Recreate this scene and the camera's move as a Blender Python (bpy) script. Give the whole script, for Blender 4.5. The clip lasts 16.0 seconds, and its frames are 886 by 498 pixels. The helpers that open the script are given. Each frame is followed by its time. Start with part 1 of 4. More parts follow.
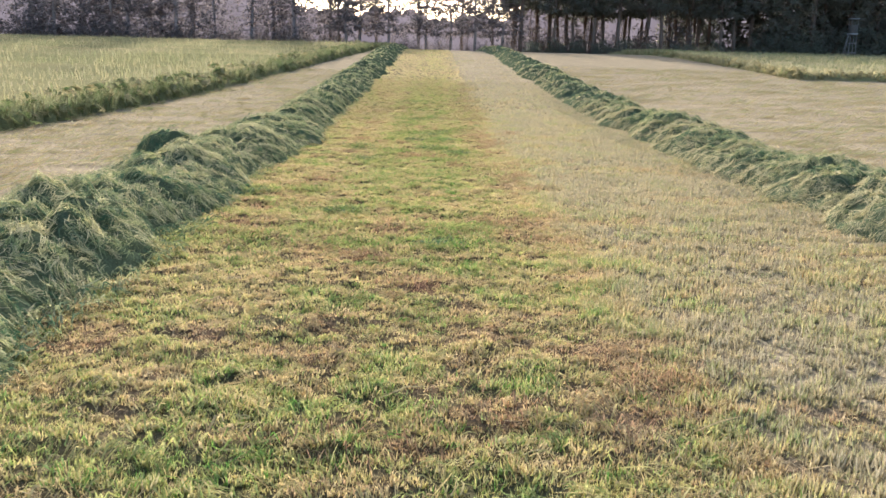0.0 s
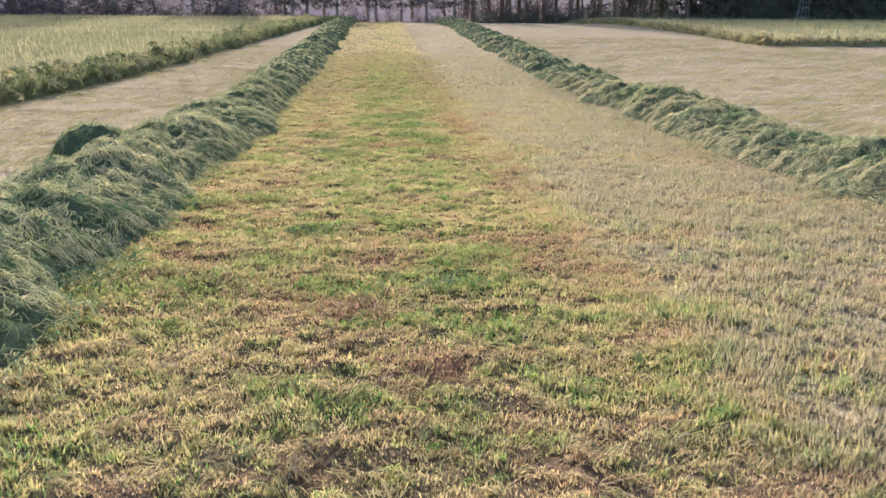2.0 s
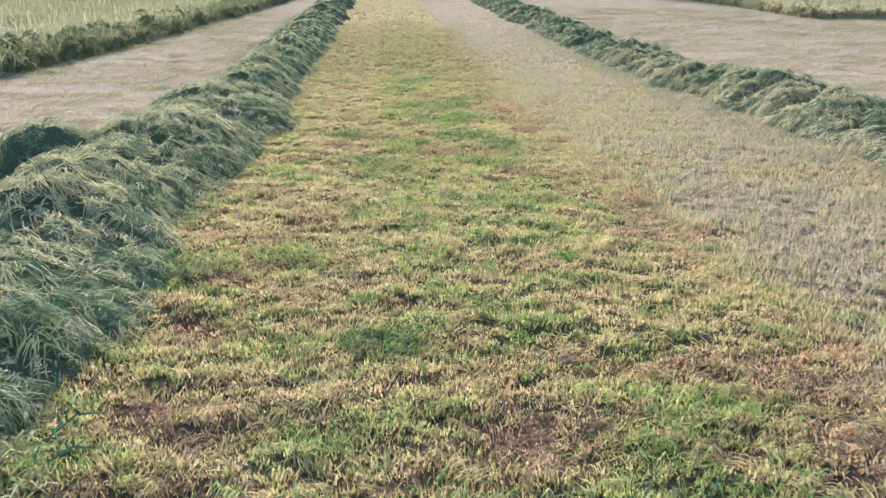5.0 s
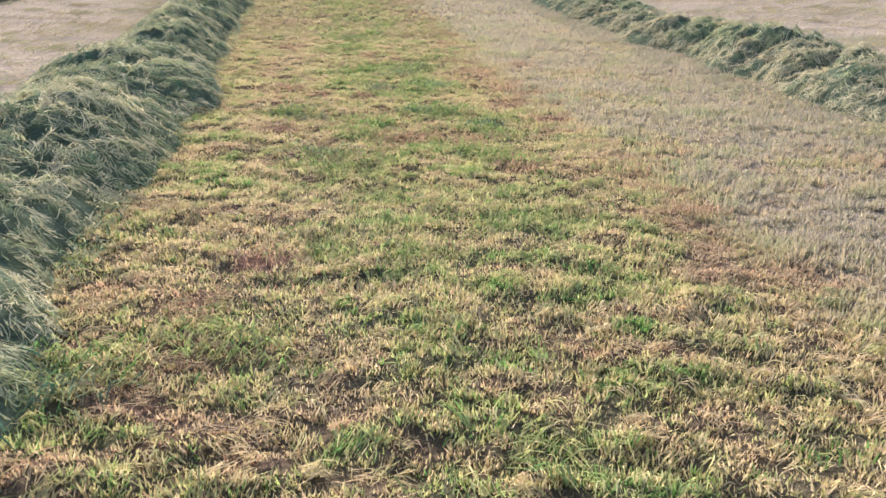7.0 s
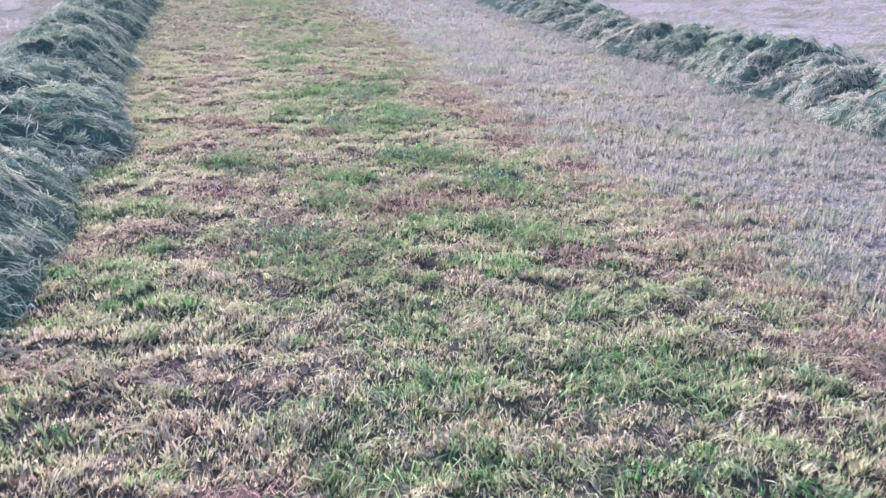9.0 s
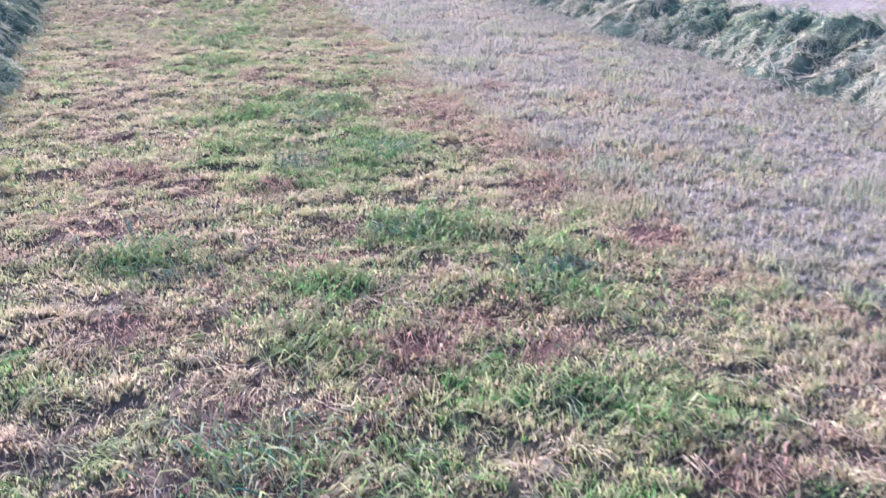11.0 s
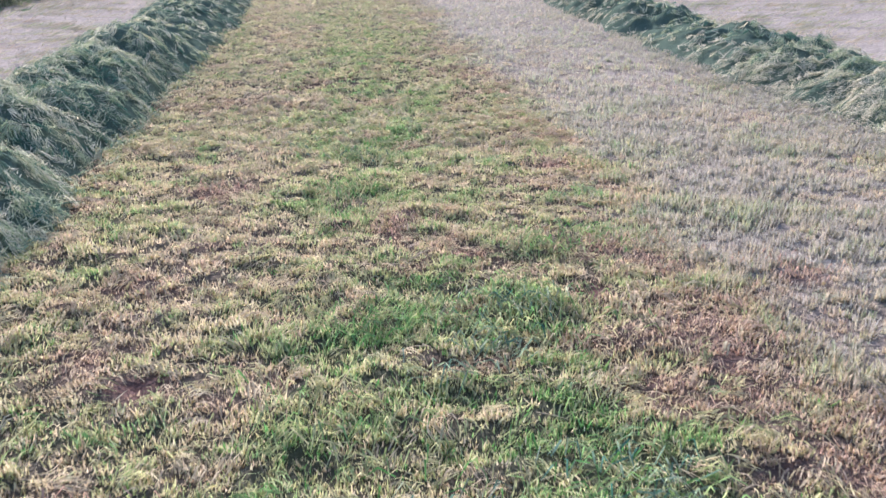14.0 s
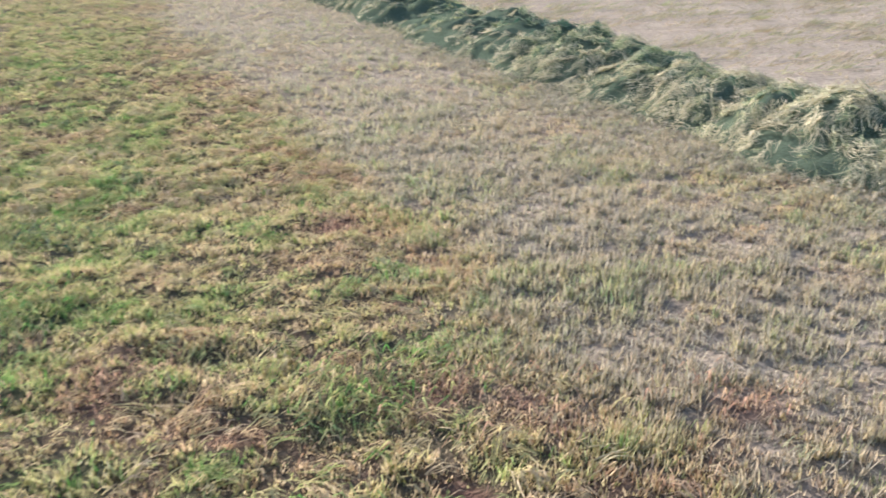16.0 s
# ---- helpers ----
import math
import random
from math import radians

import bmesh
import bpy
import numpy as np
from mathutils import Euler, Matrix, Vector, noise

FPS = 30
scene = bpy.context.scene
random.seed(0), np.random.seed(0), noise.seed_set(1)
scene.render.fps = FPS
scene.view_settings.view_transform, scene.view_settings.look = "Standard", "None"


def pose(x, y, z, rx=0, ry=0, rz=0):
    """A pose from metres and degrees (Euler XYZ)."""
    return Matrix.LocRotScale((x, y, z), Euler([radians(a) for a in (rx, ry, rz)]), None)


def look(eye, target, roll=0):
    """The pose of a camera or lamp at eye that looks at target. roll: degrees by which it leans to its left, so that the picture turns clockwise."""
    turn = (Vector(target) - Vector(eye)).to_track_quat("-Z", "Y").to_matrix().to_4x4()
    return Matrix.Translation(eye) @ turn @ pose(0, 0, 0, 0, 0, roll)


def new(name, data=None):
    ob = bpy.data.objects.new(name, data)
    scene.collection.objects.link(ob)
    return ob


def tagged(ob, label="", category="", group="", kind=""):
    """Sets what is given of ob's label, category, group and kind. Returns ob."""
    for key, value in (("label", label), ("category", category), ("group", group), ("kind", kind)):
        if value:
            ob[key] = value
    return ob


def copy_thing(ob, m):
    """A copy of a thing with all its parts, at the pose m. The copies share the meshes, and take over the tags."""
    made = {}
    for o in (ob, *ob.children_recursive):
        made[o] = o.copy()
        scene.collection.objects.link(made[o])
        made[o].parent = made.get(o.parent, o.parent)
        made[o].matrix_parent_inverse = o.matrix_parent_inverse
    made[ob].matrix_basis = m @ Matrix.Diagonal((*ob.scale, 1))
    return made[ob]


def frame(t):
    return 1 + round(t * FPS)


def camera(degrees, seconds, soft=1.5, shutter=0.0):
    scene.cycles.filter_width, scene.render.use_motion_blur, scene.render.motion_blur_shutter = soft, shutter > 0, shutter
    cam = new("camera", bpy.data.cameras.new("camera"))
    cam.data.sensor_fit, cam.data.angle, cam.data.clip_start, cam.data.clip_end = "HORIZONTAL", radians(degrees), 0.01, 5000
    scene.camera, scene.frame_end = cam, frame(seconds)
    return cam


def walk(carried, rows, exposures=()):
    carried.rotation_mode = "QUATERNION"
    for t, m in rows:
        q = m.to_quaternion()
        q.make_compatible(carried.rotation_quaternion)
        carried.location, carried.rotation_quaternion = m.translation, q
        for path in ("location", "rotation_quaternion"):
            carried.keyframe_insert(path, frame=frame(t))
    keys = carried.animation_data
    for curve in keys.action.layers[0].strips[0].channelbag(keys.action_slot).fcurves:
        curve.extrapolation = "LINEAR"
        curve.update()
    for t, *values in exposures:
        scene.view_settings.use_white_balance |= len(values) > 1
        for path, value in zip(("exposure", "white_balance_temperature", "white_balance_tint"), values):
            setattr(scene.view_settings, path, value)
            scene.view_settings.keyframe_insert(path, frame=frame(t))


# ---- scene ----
cam = camera(56.1, 16.0, soft=1.5, shutter=0.2)
PATH = [
    (0.0, pose(0.000, 0.000, 1.520, 77.76, -1.32, -0.70)),
    (0.5, pose(-0.076, 0.455, 1.515, 77.86, -1.16, -2.36)),
    (1.0, pose(-0.130, 0.906, 1.549, 77.34, -0.50, -1.52)),
    (1.5, pose(-0.286, 1.426, 1.530, 76.17, -0.06, -2.75)),
    (2.0, pose(-0.333, 1.895, 1.544, 76.00, -0.18, -4.16)),
    (2.5, pose(-0.378, 2.358, 1.590, 76.75, -0.69, -3.72)),
    (3.0, pose(-0.494, 2.817, 1.568, 76.77, -2.18, -3.42)),
    (3.5, pose(-0.605, 3.381, 1.536, 75.53, -2.64, -2.11)),
    (4.0, pose(-0.700, 3.854, 1.578, 74.52, -1.53, -0.35)),
    (4.5, pose(-0.851, 4.363, 1.596, 74.19, -1.16, -2.52)),
    (5.0, pose(-0.906, 4.864, 1.556, 74.02, -0.52, -4.24)),
    (5.2, pose(-0.910, 5.114, 1.613, 73.68, -0.13, -4.24)),
    (7.3, pose(-1.158, 7.017, 1.560, 69.98, -1.39, -10.93)),
    (7.5, pose(-1.191, 7.206, 1.583, 69.60, -1.65, -12.27)),
    (8.0, pose(-1.228, 7.774, 1.547, 69.18, -1.54, -13.11)),
    (8.5, pose(-1.319, 8.263, 1.582, 69.97, -1.58, -12.71)),
    (8.7, pose(-1.360, 8.491, 1.578, 70.44, -1.58, -13.38)),
    (10.8, pose(-1.193, 10.731, 1.604, 67.24, 0.29, -20.76)),
    (11.0, pose(-1.171, 10.973, 1.631, 67.78, -0.45, -19.48)),
    (11.5, pose(-1.169, 11.477, 1.609, 69.25, -1.31, -18.26)),
    (12.0, pose(-1.077, 11.940, 1.643, 71.55, -1.88, -17.30)),
    (12.5, pose(-0.912, 12.476, 1.656, 72.09, -1.86, -14.96)),
    (13.0, pose(-0.827, 13.036, 1.636, 71.17, -1.64, -13.70)),
    (13.5, pose(-0.700, 13.513, 1.621, 70.72, -0.87, -11.03)),
    (14.0, pose(-0.599, 14.033, 1.640, 71.36, -0.28, -7.45)),
    (14.5, pose(-0.581, 14.511, 1.656, 71.47, -0.21, -7.74)),
    (15.0, pose(-0.498, 14.997, 1.636, 71.38, 0.28, -8.42)),
    (15.5, pose(-0.411, 15.401, 1.632, 71.39, 0.71, -13.23)),
    (16.0, pose(-0.268, 15.863, 1.628, 70.37, 0.13, -24.95)),
]
EXPOSURES = [
    (0.0, 1.60, 5810, 13), (1.0, 1.60, 5580, 15), (2.0, 1.55, 5700, 18), (3.0, 1.67, 5530, 15), (4.0, 1.67, 5530, 15),
    (5.2, 1.65, 5210, 16), (7.3, 1.65, 5440, 25), (7.5, 1.65, 5440, 25), (7.75, 1.70, 4670, 35), (8.0, 1.75, 4500, 36),
    (8.7, 1.80, 4400, 38), (10.8, 1.88, 4480, 41), (11.5, 1.95, 4520, 41), (12.0, 1.75, 4400, 33), (12.3, 1.65, 5180, 19),
    (12.5, 1.70, 5180, 19), (13.0, 1.60, 5320, 19), (13.3, 1.65, 5180, 23), (13.5, 1.70, 4790, 30), (14.0, 1.75, 4720, 31),
    (14.5, 1.70, 5080, 16), (15.0, 1.72, 4790, 29), (15.5, 1.70, 5160, 19), (16.0, 1.64, 5220, 22),
]
walk(cam, PATH, EXPOSURES)

# ---- world, sun ----
SUN_AZIMUTH, SUN_HEIGHT = -10.0, 21.0      # degrees clockwise from +y, above the horizon
world = bpy.data.worlds.new("sky")
scene.world = world
world.use_nodes = True
wn = world.node_tree
sky = wn.nodes.new("ShaderNodeTexSky")
sky.sky_type, sky.sun_disc = "NISHITA", False
sky.sun_elevation, sky.sun_rotation = radians(SUN_HEIGHT), radians(SUN_AZIMUTH)
sky.air_density, sky.dust_density, sky.ozone_density = 1.0, 3.0, 1.0
wn.links.new(sky.outputs[0], wn.nodes["Background"].inputs[0])
wn.nodes["Background"].inputs[1].default_value = 0.123
sun = new("sun", bpy.data.lights.new("sun", "SUN"))
sun.data.energy, sun.data.angle, sun.data.color = 4.9, radians(3.0), (1.0, 0.915, 0.82)
sa, se = radians(SUN_AZIMUTH), radians(SUN_HEIGHT)
sun_dir = Vector((math.sin(sa) * math.cos(se), math.cos(sa) * math.cos(se), math.sin(se)))
sun.matrix_world = look(sun_dir * 200, (0, 0, 0))

# ---- materials ----


def material(name):
    m = bpy.data.materials.new(name)
    m.use_nodes = True
    return m, m.node_tree.nodes, m.node_tree.links, m.node_tree.nodes["Principled BSDF"]


def mixed(nodes, links, fac, a, b, mode="MIX"):
    """Colour a mixed with b; each input is a socket or a value."""
    n = nodes.new("ShaderNodeMix")
    n.data_type, n.blend_type = "RGBA", mode
    for key, value in ((0, fac), (6, a), (7, b)):
        if isinstance(value, bpy.types.NodeSocket):
            links.new(value, n.inputs[key])
        elif key == 0:
            n.inputs[0].default_value = value
        else:
            n.inputs[key].default_value = (*value, 1)
    return n.outputs[2]


def noise_of(nodes, links, scale, detail=4.0, coords="Object", stretch=(1, 1, 1)):
    c = nodes.new("ShaderNodeTexCoord")
    mp = nodes.new("ShaderNodeMapping")
    mp.inputs["Scale"].default_value = stretch
    n = nodes.new("ShaderNodeTexNoise")
    n.inputs["Scale"].default_value, n.inputs["Detail"].default_value = scale, detail
    links.new(c.outputs[coords], mp.inputs[0])
    links.new(mp.outputs[0], n.inputs["Vector"])
    return n.outputs["Fac"]


def ramp(nodes, links, fac, low, high):
    n = nodes.new("ShaderNodeMapRange")
    n.inputs[1].default_value, n.inputs[2].default_value = low, high
    links.new(fac, n.inputs[0])
    return n.outputs[0]


def blade_material(name, dry, green, brown, pale, translucent=0.3, rough=0.85, fresh=None):
    """Plant strips: the attribute "mix" holds how green, how brown and how pale each strip is; fresh is the half-green tone."""
    m, nodes, links, bsdf = material(name)
    at = nodes.new("ShaderNodeAttribute")
    at.attribute_name = "mix"
    sep = nodes.new("ShaderNodeSeparateColor")
    links.new(at.outputs["Color"], sep.inputs[0])
    if fresh is None:
        col = mixed(nodes, links, sep.outputs[0], dry, green)
    else:
        col = mixed(nodes, links, ramp(nodes, links, sep.outputs[0], 0.0, 0.5), dry, fresh)
        col = mixed(nodes, links, ramp(nodes, links, sep.outputs[0], 0.5, 1.0), col, green)
    col = mixed(nodes, links, sep.outputs[1], col, brown)
    col = mixed(nodes, links, sep.outputs[2], col, pale)
    fine = ramp(nodes, links, noise_of(nodes, links, 60.0, 2.0), 0.3, 0.7)
    col = mixed(nodes, links, 0.65, col, mixed(nodes, links, fine, (0.5, 0.5, 0.5), (1.45, 1.45, 1.45)), "MULTIPLY")
    links.new(col, bsdf.inputs["Base Color"])
    bsdf.inputs["Roughness"].default_value = rough
    bsdf.inputs["Specular IOR Level"].default_value = 0.0
    tr = nodes.new("ShaderNodeBsdfTranslucent")
    links.new(col, tr.inputs[0])
    mix = nodes.new("ShaderNodeMixShader")
    mix.inputs[0].default_value = translucent
    links.new(bsdf.outputs[0], mix.inputs[1])
    links.new(tr.outputs[0], mix.inputs[2])
    links.new(mix.outputs[0], nodes["Material Output"].inputs[0])
    return m


STUBBLE = blade_material("stubble", (0.57, 0.438, 0.208), (0.135, 0.275, 0.05), (0.40, 0.24, 0.13), (0.328, 0.286, 0.184), 0.35, fresh=(0.46, 0.43, 0.14))
HAY = blade_material("fresh_hay", (0.55, 0.48, 0.25), (0.06, 0.134, 0.07), (0.16, 0.12, 0.07), (0.56, 0.49, 0.28), 0.3, 0.9, fresh=(0.36, 0.375, 0.155))
CROP = blade_material("standing_grass", (0.40, 0.33, 0.16), (0.15, 0.19, 0.07), (0.27, 0.18, 0.1), (0.42, 0.36, 0.22), 0.35, 0.95)

STRIP_GRASS = blade_material("yellow_grass", (0.42, 0.355, 0.17), (0.17, 0.225, 0.08), (0.30, 0.20, 0.11), (0.43, 0.37, 0.23), 0.35, 0.95)


def ground_material():
    m, nodes, links, bsdf = material("thatch")
    at = nodes.new("ShaderNodeAttribute")
    at.attribute_name = "mix"
    sep = nodes.new("ShaderNodeSeparateColor")
    links.new(at.outputs["Color"], sep.inputs[0])
    # dark litter tones, with the shade of the gaps between stems put in
    col = mixed(nodes, links, sep.outputs[0], (0.10, 0.076, 0.044), (0.06, 0.068, 0.027))
    col = mixed(nodes, links, sep.outputs[1], col, (0.115, 0.066, 0.042))
    col = mixed(nodes, links, sep.outputs[2], col, (0.355, 0.288, 0.186))
    streak = ramp(nodes, links, noise_of(nodes, links, 1.3, 8.0, stretch=(0.6, 2.2, 1)), 0.35, 0.68)
    fine = ramp(nodes, links, noise_of(nodes, links, 22.0, 6.0, stretch=(0.7, 1.6, 1)), 0.3, 0.7)
    col = mixed(nodes, links, 0.3, col, mixed(nodes, links, streak, (0.62, 0.60, 0.55), (1.25, 1.22, 1.15)), "MULTIPLY")
    col = mixed(nodes, links, 0.6, col, mixed(nodes, links, fine, (0.5, 0.5, 0.48), (1.3, 1.3, 1.3)), "MULTIPLY")
    links.new(col, bsdf.inputs["Base Color"])
    bsdf.inputs["Roughness"].default_value = 1.0
    bsdf.inputs["Specular IOR Level"].default_value = 0.0
    bump = nodes.new("ShaderNodeBump")
    bump.inputs["Strength"].default_value, bump.inputs["Distance"].default_value = 0.8, 0.04
    links.new(noise_of(nodes, links, 30.0, 6.0), bump.inputs["Height"])
    links.new(bump.outputs[0], bsdf.inputs["Normal"])
    return m


def plain_material(name, a, b, scale=8.0, rough=0.8, stretch=(1, 1, 1), metal=0.0, relief=0.02):
    m, nodes, links, bsdf = material(name)
    n = noise_of(nodes, links, scale, 6.0, stretch=stretch)
    links.new(mixed(nodes, links, ramp(nodes, links, n, 0.3, 0.7), a, b), bsdf.inputs["Base Color"])
    bsdf.inputs["Roughness"].default_value, bsdf.inputs["Metallic"].default_value = rough, metal
    bump = nodes.new("ShaderNodeBump")
    bump.inputs["Strength"].default_value, bump.inputs["Distance"].default_value = 0.6, relief
    links.new(n, bump.inputs["Height"])
    links.new(bump.outputs[0], bsdf.inputs["Normal"])
    return m


THATCH = ground_material()
BARK = plain_material("pine_bark", (0.10, 0.075, 0.06), (0.22, 0.145, 0.10), 6.0, 0.9, (3, 3, 0.6), relief=0.03)
# bark of the left and centre trees, paler with haze put into its colour
HAZED_BARK = plain_material("hazed_bark", (0.20, 0.165, 0.15), (0.34, 0.28, 0.25), 6.0, 0.9, (3, 3, 0.6), relief=0.03)
NEEDLES = blade_material("needles", (0.17, 0.155, 0.12), (0.13, 0.135, 0.095), (0.18, 0.145, 0.12), (0.2, 0.185, 0.145), 0.45)
# grey-mauve foliage of the same trees: the haze is mixed into its colour
HAZED_NEEDLES = blade_material("hazed_needles", (0.17, 0.145, 0.142), (0.14, 0.128, 0.12), (0.18, 0.145, 0.135), (0.20, 0.17, 0.165), 0.5)
LEAVES = blade_material("leaves", (0.17, 0.17, 0.125), (0.12, 0.14, 0.105), (0.17, 0.14, 0.115), (0.2, 0.2, 0.15), 0.45)
GREY_WOOD = plain_material("weathered_wood", (0.13, 0.12, 0.11), (0.25, 0.23, 0.21), 10.0, 0.85, (1, 1, 0.2))
DARK_BOARDS = plain_material("dark_boards", (0.05, 0.045, 0.04), (0.11, 0.095, 0.08), 10.0, 0.85, (1, 1, 0.2))
ROOF_FELT = plain_material("roof_sheet", (0.20, 0.20, 0.20), (0.30, 0.30, 0.295), 5.0, 0.6)

# ---- numbers of the field ----
RISE, RISE_FROM, CREST = 0.0649, 19.1, 70.0
LEFT_EDGE, RIGHT_EDGE = -2.42, 4.08         # inner feet of the two windrows
SEAM = 1.05                                 # where lying grass gives way to upright stubble


def ground_z(y):
    """Height of the field: level at first, then a gentle rise to a crest."""
    soft = lambda v, s: s * np.logaddexp(0, v / s)
    return RISE * (soft(y - RISE_FROM, 5.0) - soft(-RISE_FROM, 5.0) - soft(y - CREST, 6.0) * 1.15)


def crop_edge(y):
    return -8.4 + 0.085 * (y - 16.0)


def strip_edge(y):
    return 17.6 + 0 * y


def value_noise(x, y, size, seed):
    """Smooth noise from 0 to 1 with cells of the given size."""
    u, v = np.asarray(x) / size + 1000, np.asarray(y) / size + 1000
    i, j = np.floor(u).astype(np.int64), np.floor(v).astype(np.int64)
    a, b = u - i, v - j
    a, b = a * a * (3 - 2 * a), b * b * (3 - 2 * b)

    def h(p, q):
        k = (p * 374761393 + q * 668265263 + seed * 974634777) & 0x7FFFFFFF
        k = ((k ^ (k >> 13)) * 1274126177) & 0x7FFFFFFF
        return ((k ^ (k >> 16)) & 0xFFFF) / 65535.0
    return (h(i, j) * (1 - a) + h(i + 1, j) * a) * (1 - b) + (h(i, j + 1) * (1 - a) + h(i + 1, j + 1) * a) * b


def fractal(x, y, size, seed):
    return (value_noise(x, y, size, seed) * 0.5 + value_noise(x, y, size / 2.1, seed + 1) * 0.3 + value_noise(x, y, size / 4.3, seed + 2) * 0.2)


def relief(x, y):
    """Lumps of the mown sward: low wads of lying grass, flatter among the upright stems."""
    x, y = np.asarray(x, float), np.asarray(y, float)
    lying = np.clip((SEAM + 0.2 - x) / 0.5, 0, 1)
    wad = value_noise(x * 0.7 + 0.3 * y, y, 0.13, 131) * 0.55 + value_noise(x * 0.8 - 0.2 * y, y, 0.065, 132) * 0.45
    knob = value_noise(x, y, 0.13, 133) * 0.5 + value_noise(x, y, 0.3, 134) * 0.5
    far = np.clip((46 - y) / 14, 0.12, 1)
    inside = np.clip((x + 3.6) / 0.8, 0, 1) * np.clip((5.2 - x) / 0.6, 0, 1)
    return far * (inside * (lying * 0.04 * np.clip((wad - 0.3) / 0.5, 0, 1) ** 1.3 + (1 - lying) * 0.03 * knob) + (1 - inside) * 0.03 * np.clip((value_noise(x * 0.5, y, 0.35, 135) - 0.45) / 0.5, 0, 1))


def surface(x, y):
    return ground_z(y) + relief(x, y)


# tufts of live grass and bare or brown spots: x, y, half width
GREEN_SPOTS = [
    (0.2, 6.95, 0.42), (-0.9, 2.9, 0.6), (-1.55, 7.0, 0.35), (0.1, 7.65, 0.38), (-0.87, 8.55, 0.3), (-2.06, 6.85, 0.35),
    (-0.78, 6.95, 0.3), (-2.08, 9.74, 0.22), (-1.15, 7.6, 0.3), (-0.81, 10.9, 0.35), (-0.83, 12.7, 0.3), (0.07, 11.4, 0.4),
    (-0.93, 13.07, 0.3), (0.2, 13.0, 0.3), (0.05, 14.76, 0.22), (0.48, 14.3, 0.25), (0.16, 17.3, 0.3), (-0.5, 20.3, 0.4),
    (-0.33, 17.4, 0.25), (0.19, 17.45, 0.25), (-0.65, 16.45, 0.35), (0.22, 16.1, 0.35), (0.43, 18.2, 0.3), (-0.48, 19.35, 0.25),
    (-1.5, 9.9, 0.3), (0.02, 14.7, 0.2), (-1.32, 14.8, 0.28), (-0.58, 14.2, 0.25), (0.36, 13.95, 0.25), (-0.74, 13.75, 0.2), (-0.3, 25.5, 0.6), (-0.7, 30.0, 0.7),
]
BROWN_SPOTS = [
    (-0.07, 5.62, 0.2), (0.98, 3.4, 0.3), (0.29, 3.45, 0.3), (-0.25, 3.05, 0.3), (1.2, 3.85, 0.25), (-0.42, 7.65, 0.25),
    (0.81, 8.08, 0.25), (-0.61, 6.55, 0.3), (-1.72, 7.9, 0.3), (-1.83, 8.75, 0.25), (-1.38, 10.87, 0.2), (0.02, 13.76, 0.3),
    (1.17, 12.3, 0.25), (-1.72, 10.4, 0.25), (1.18, 11.4, 0.22), (-0.4, 13.55, 0.25), (0.15, 13.43, 0.15), (-1.37, 14.05, 0.3),
    (0.4, 12.57, 0.2), (1.11, 14.3, 0.22), (-1.32, 16.0, 0.22), (0.85, 18.18, 0.28), (1.73, 17.65, 0.2), (-0.54, 15.64, 0.2),
    (-1.36, 19.5, 0.3), (1.0, 19.95, 0.22), (0.98, 18.0, 0.3), (1.24, 15.7, 0.25), (1.06, 15.15, 0.28), (-0.35, 13.6, 0.25), (-1.35, 16.07, 0.12), (0.97, 17.0, 0.3), (-0.32, 18.63, 0.2), (1.1, 16.0, 0.25),
]
PALE_GREEN_SPOTS = [
    (1.38, 19.8, 0.3), (1.55, 6.3, 0.35), (1.65, 5.3, 0.4), (2.8, 11.7, 0.35), (2.03, 8.7, 0.3), (2.0, 6.1, 0.3), (3.3, 18.4, 0.3),
    (3.0, 17.7, 0.3), (3.0, 16.5, 0.35), (2.9, 15.8, 0.3), (0.4, 13.8, 0.3), (2.7, 12.5, 0.35),
]
# small bare hollows
HOLLOWS = [
    (-0.07, 5.62, 0.2), (0.15, 13.43, 0.16), (-1.32, 16.0, 0.16), (1.17, 14.33, 0.18), (-0.54, 15.64, 0.15), (0.9, 5.9, 0.14), (-0.42, 7.65, 0.16),
    (-1.38, 10.87, 0.16), (-1.83, 8.75, 0.18), (-1.41, 14.05, 0.17), (-0.35, 13.6, 0.14), (-1.35, 16.9, 0.14), (0.6, 17.6, 0.13), (1.0, 19.95, 0.15),
]


def spots(x, y, rows):
    wobble = (fractal(x, y, 0.28, 41) - 0.5) * 2.4
    out = np.zeros_like(x)
    for sx, sy, r in rows:
        d = np.hypot((x - sx) / 1.25, y - sy) / (0.66 * r) + wobble
        out = np.maximum(out, np.clip(1.3 - d, 0, 1))
    return out


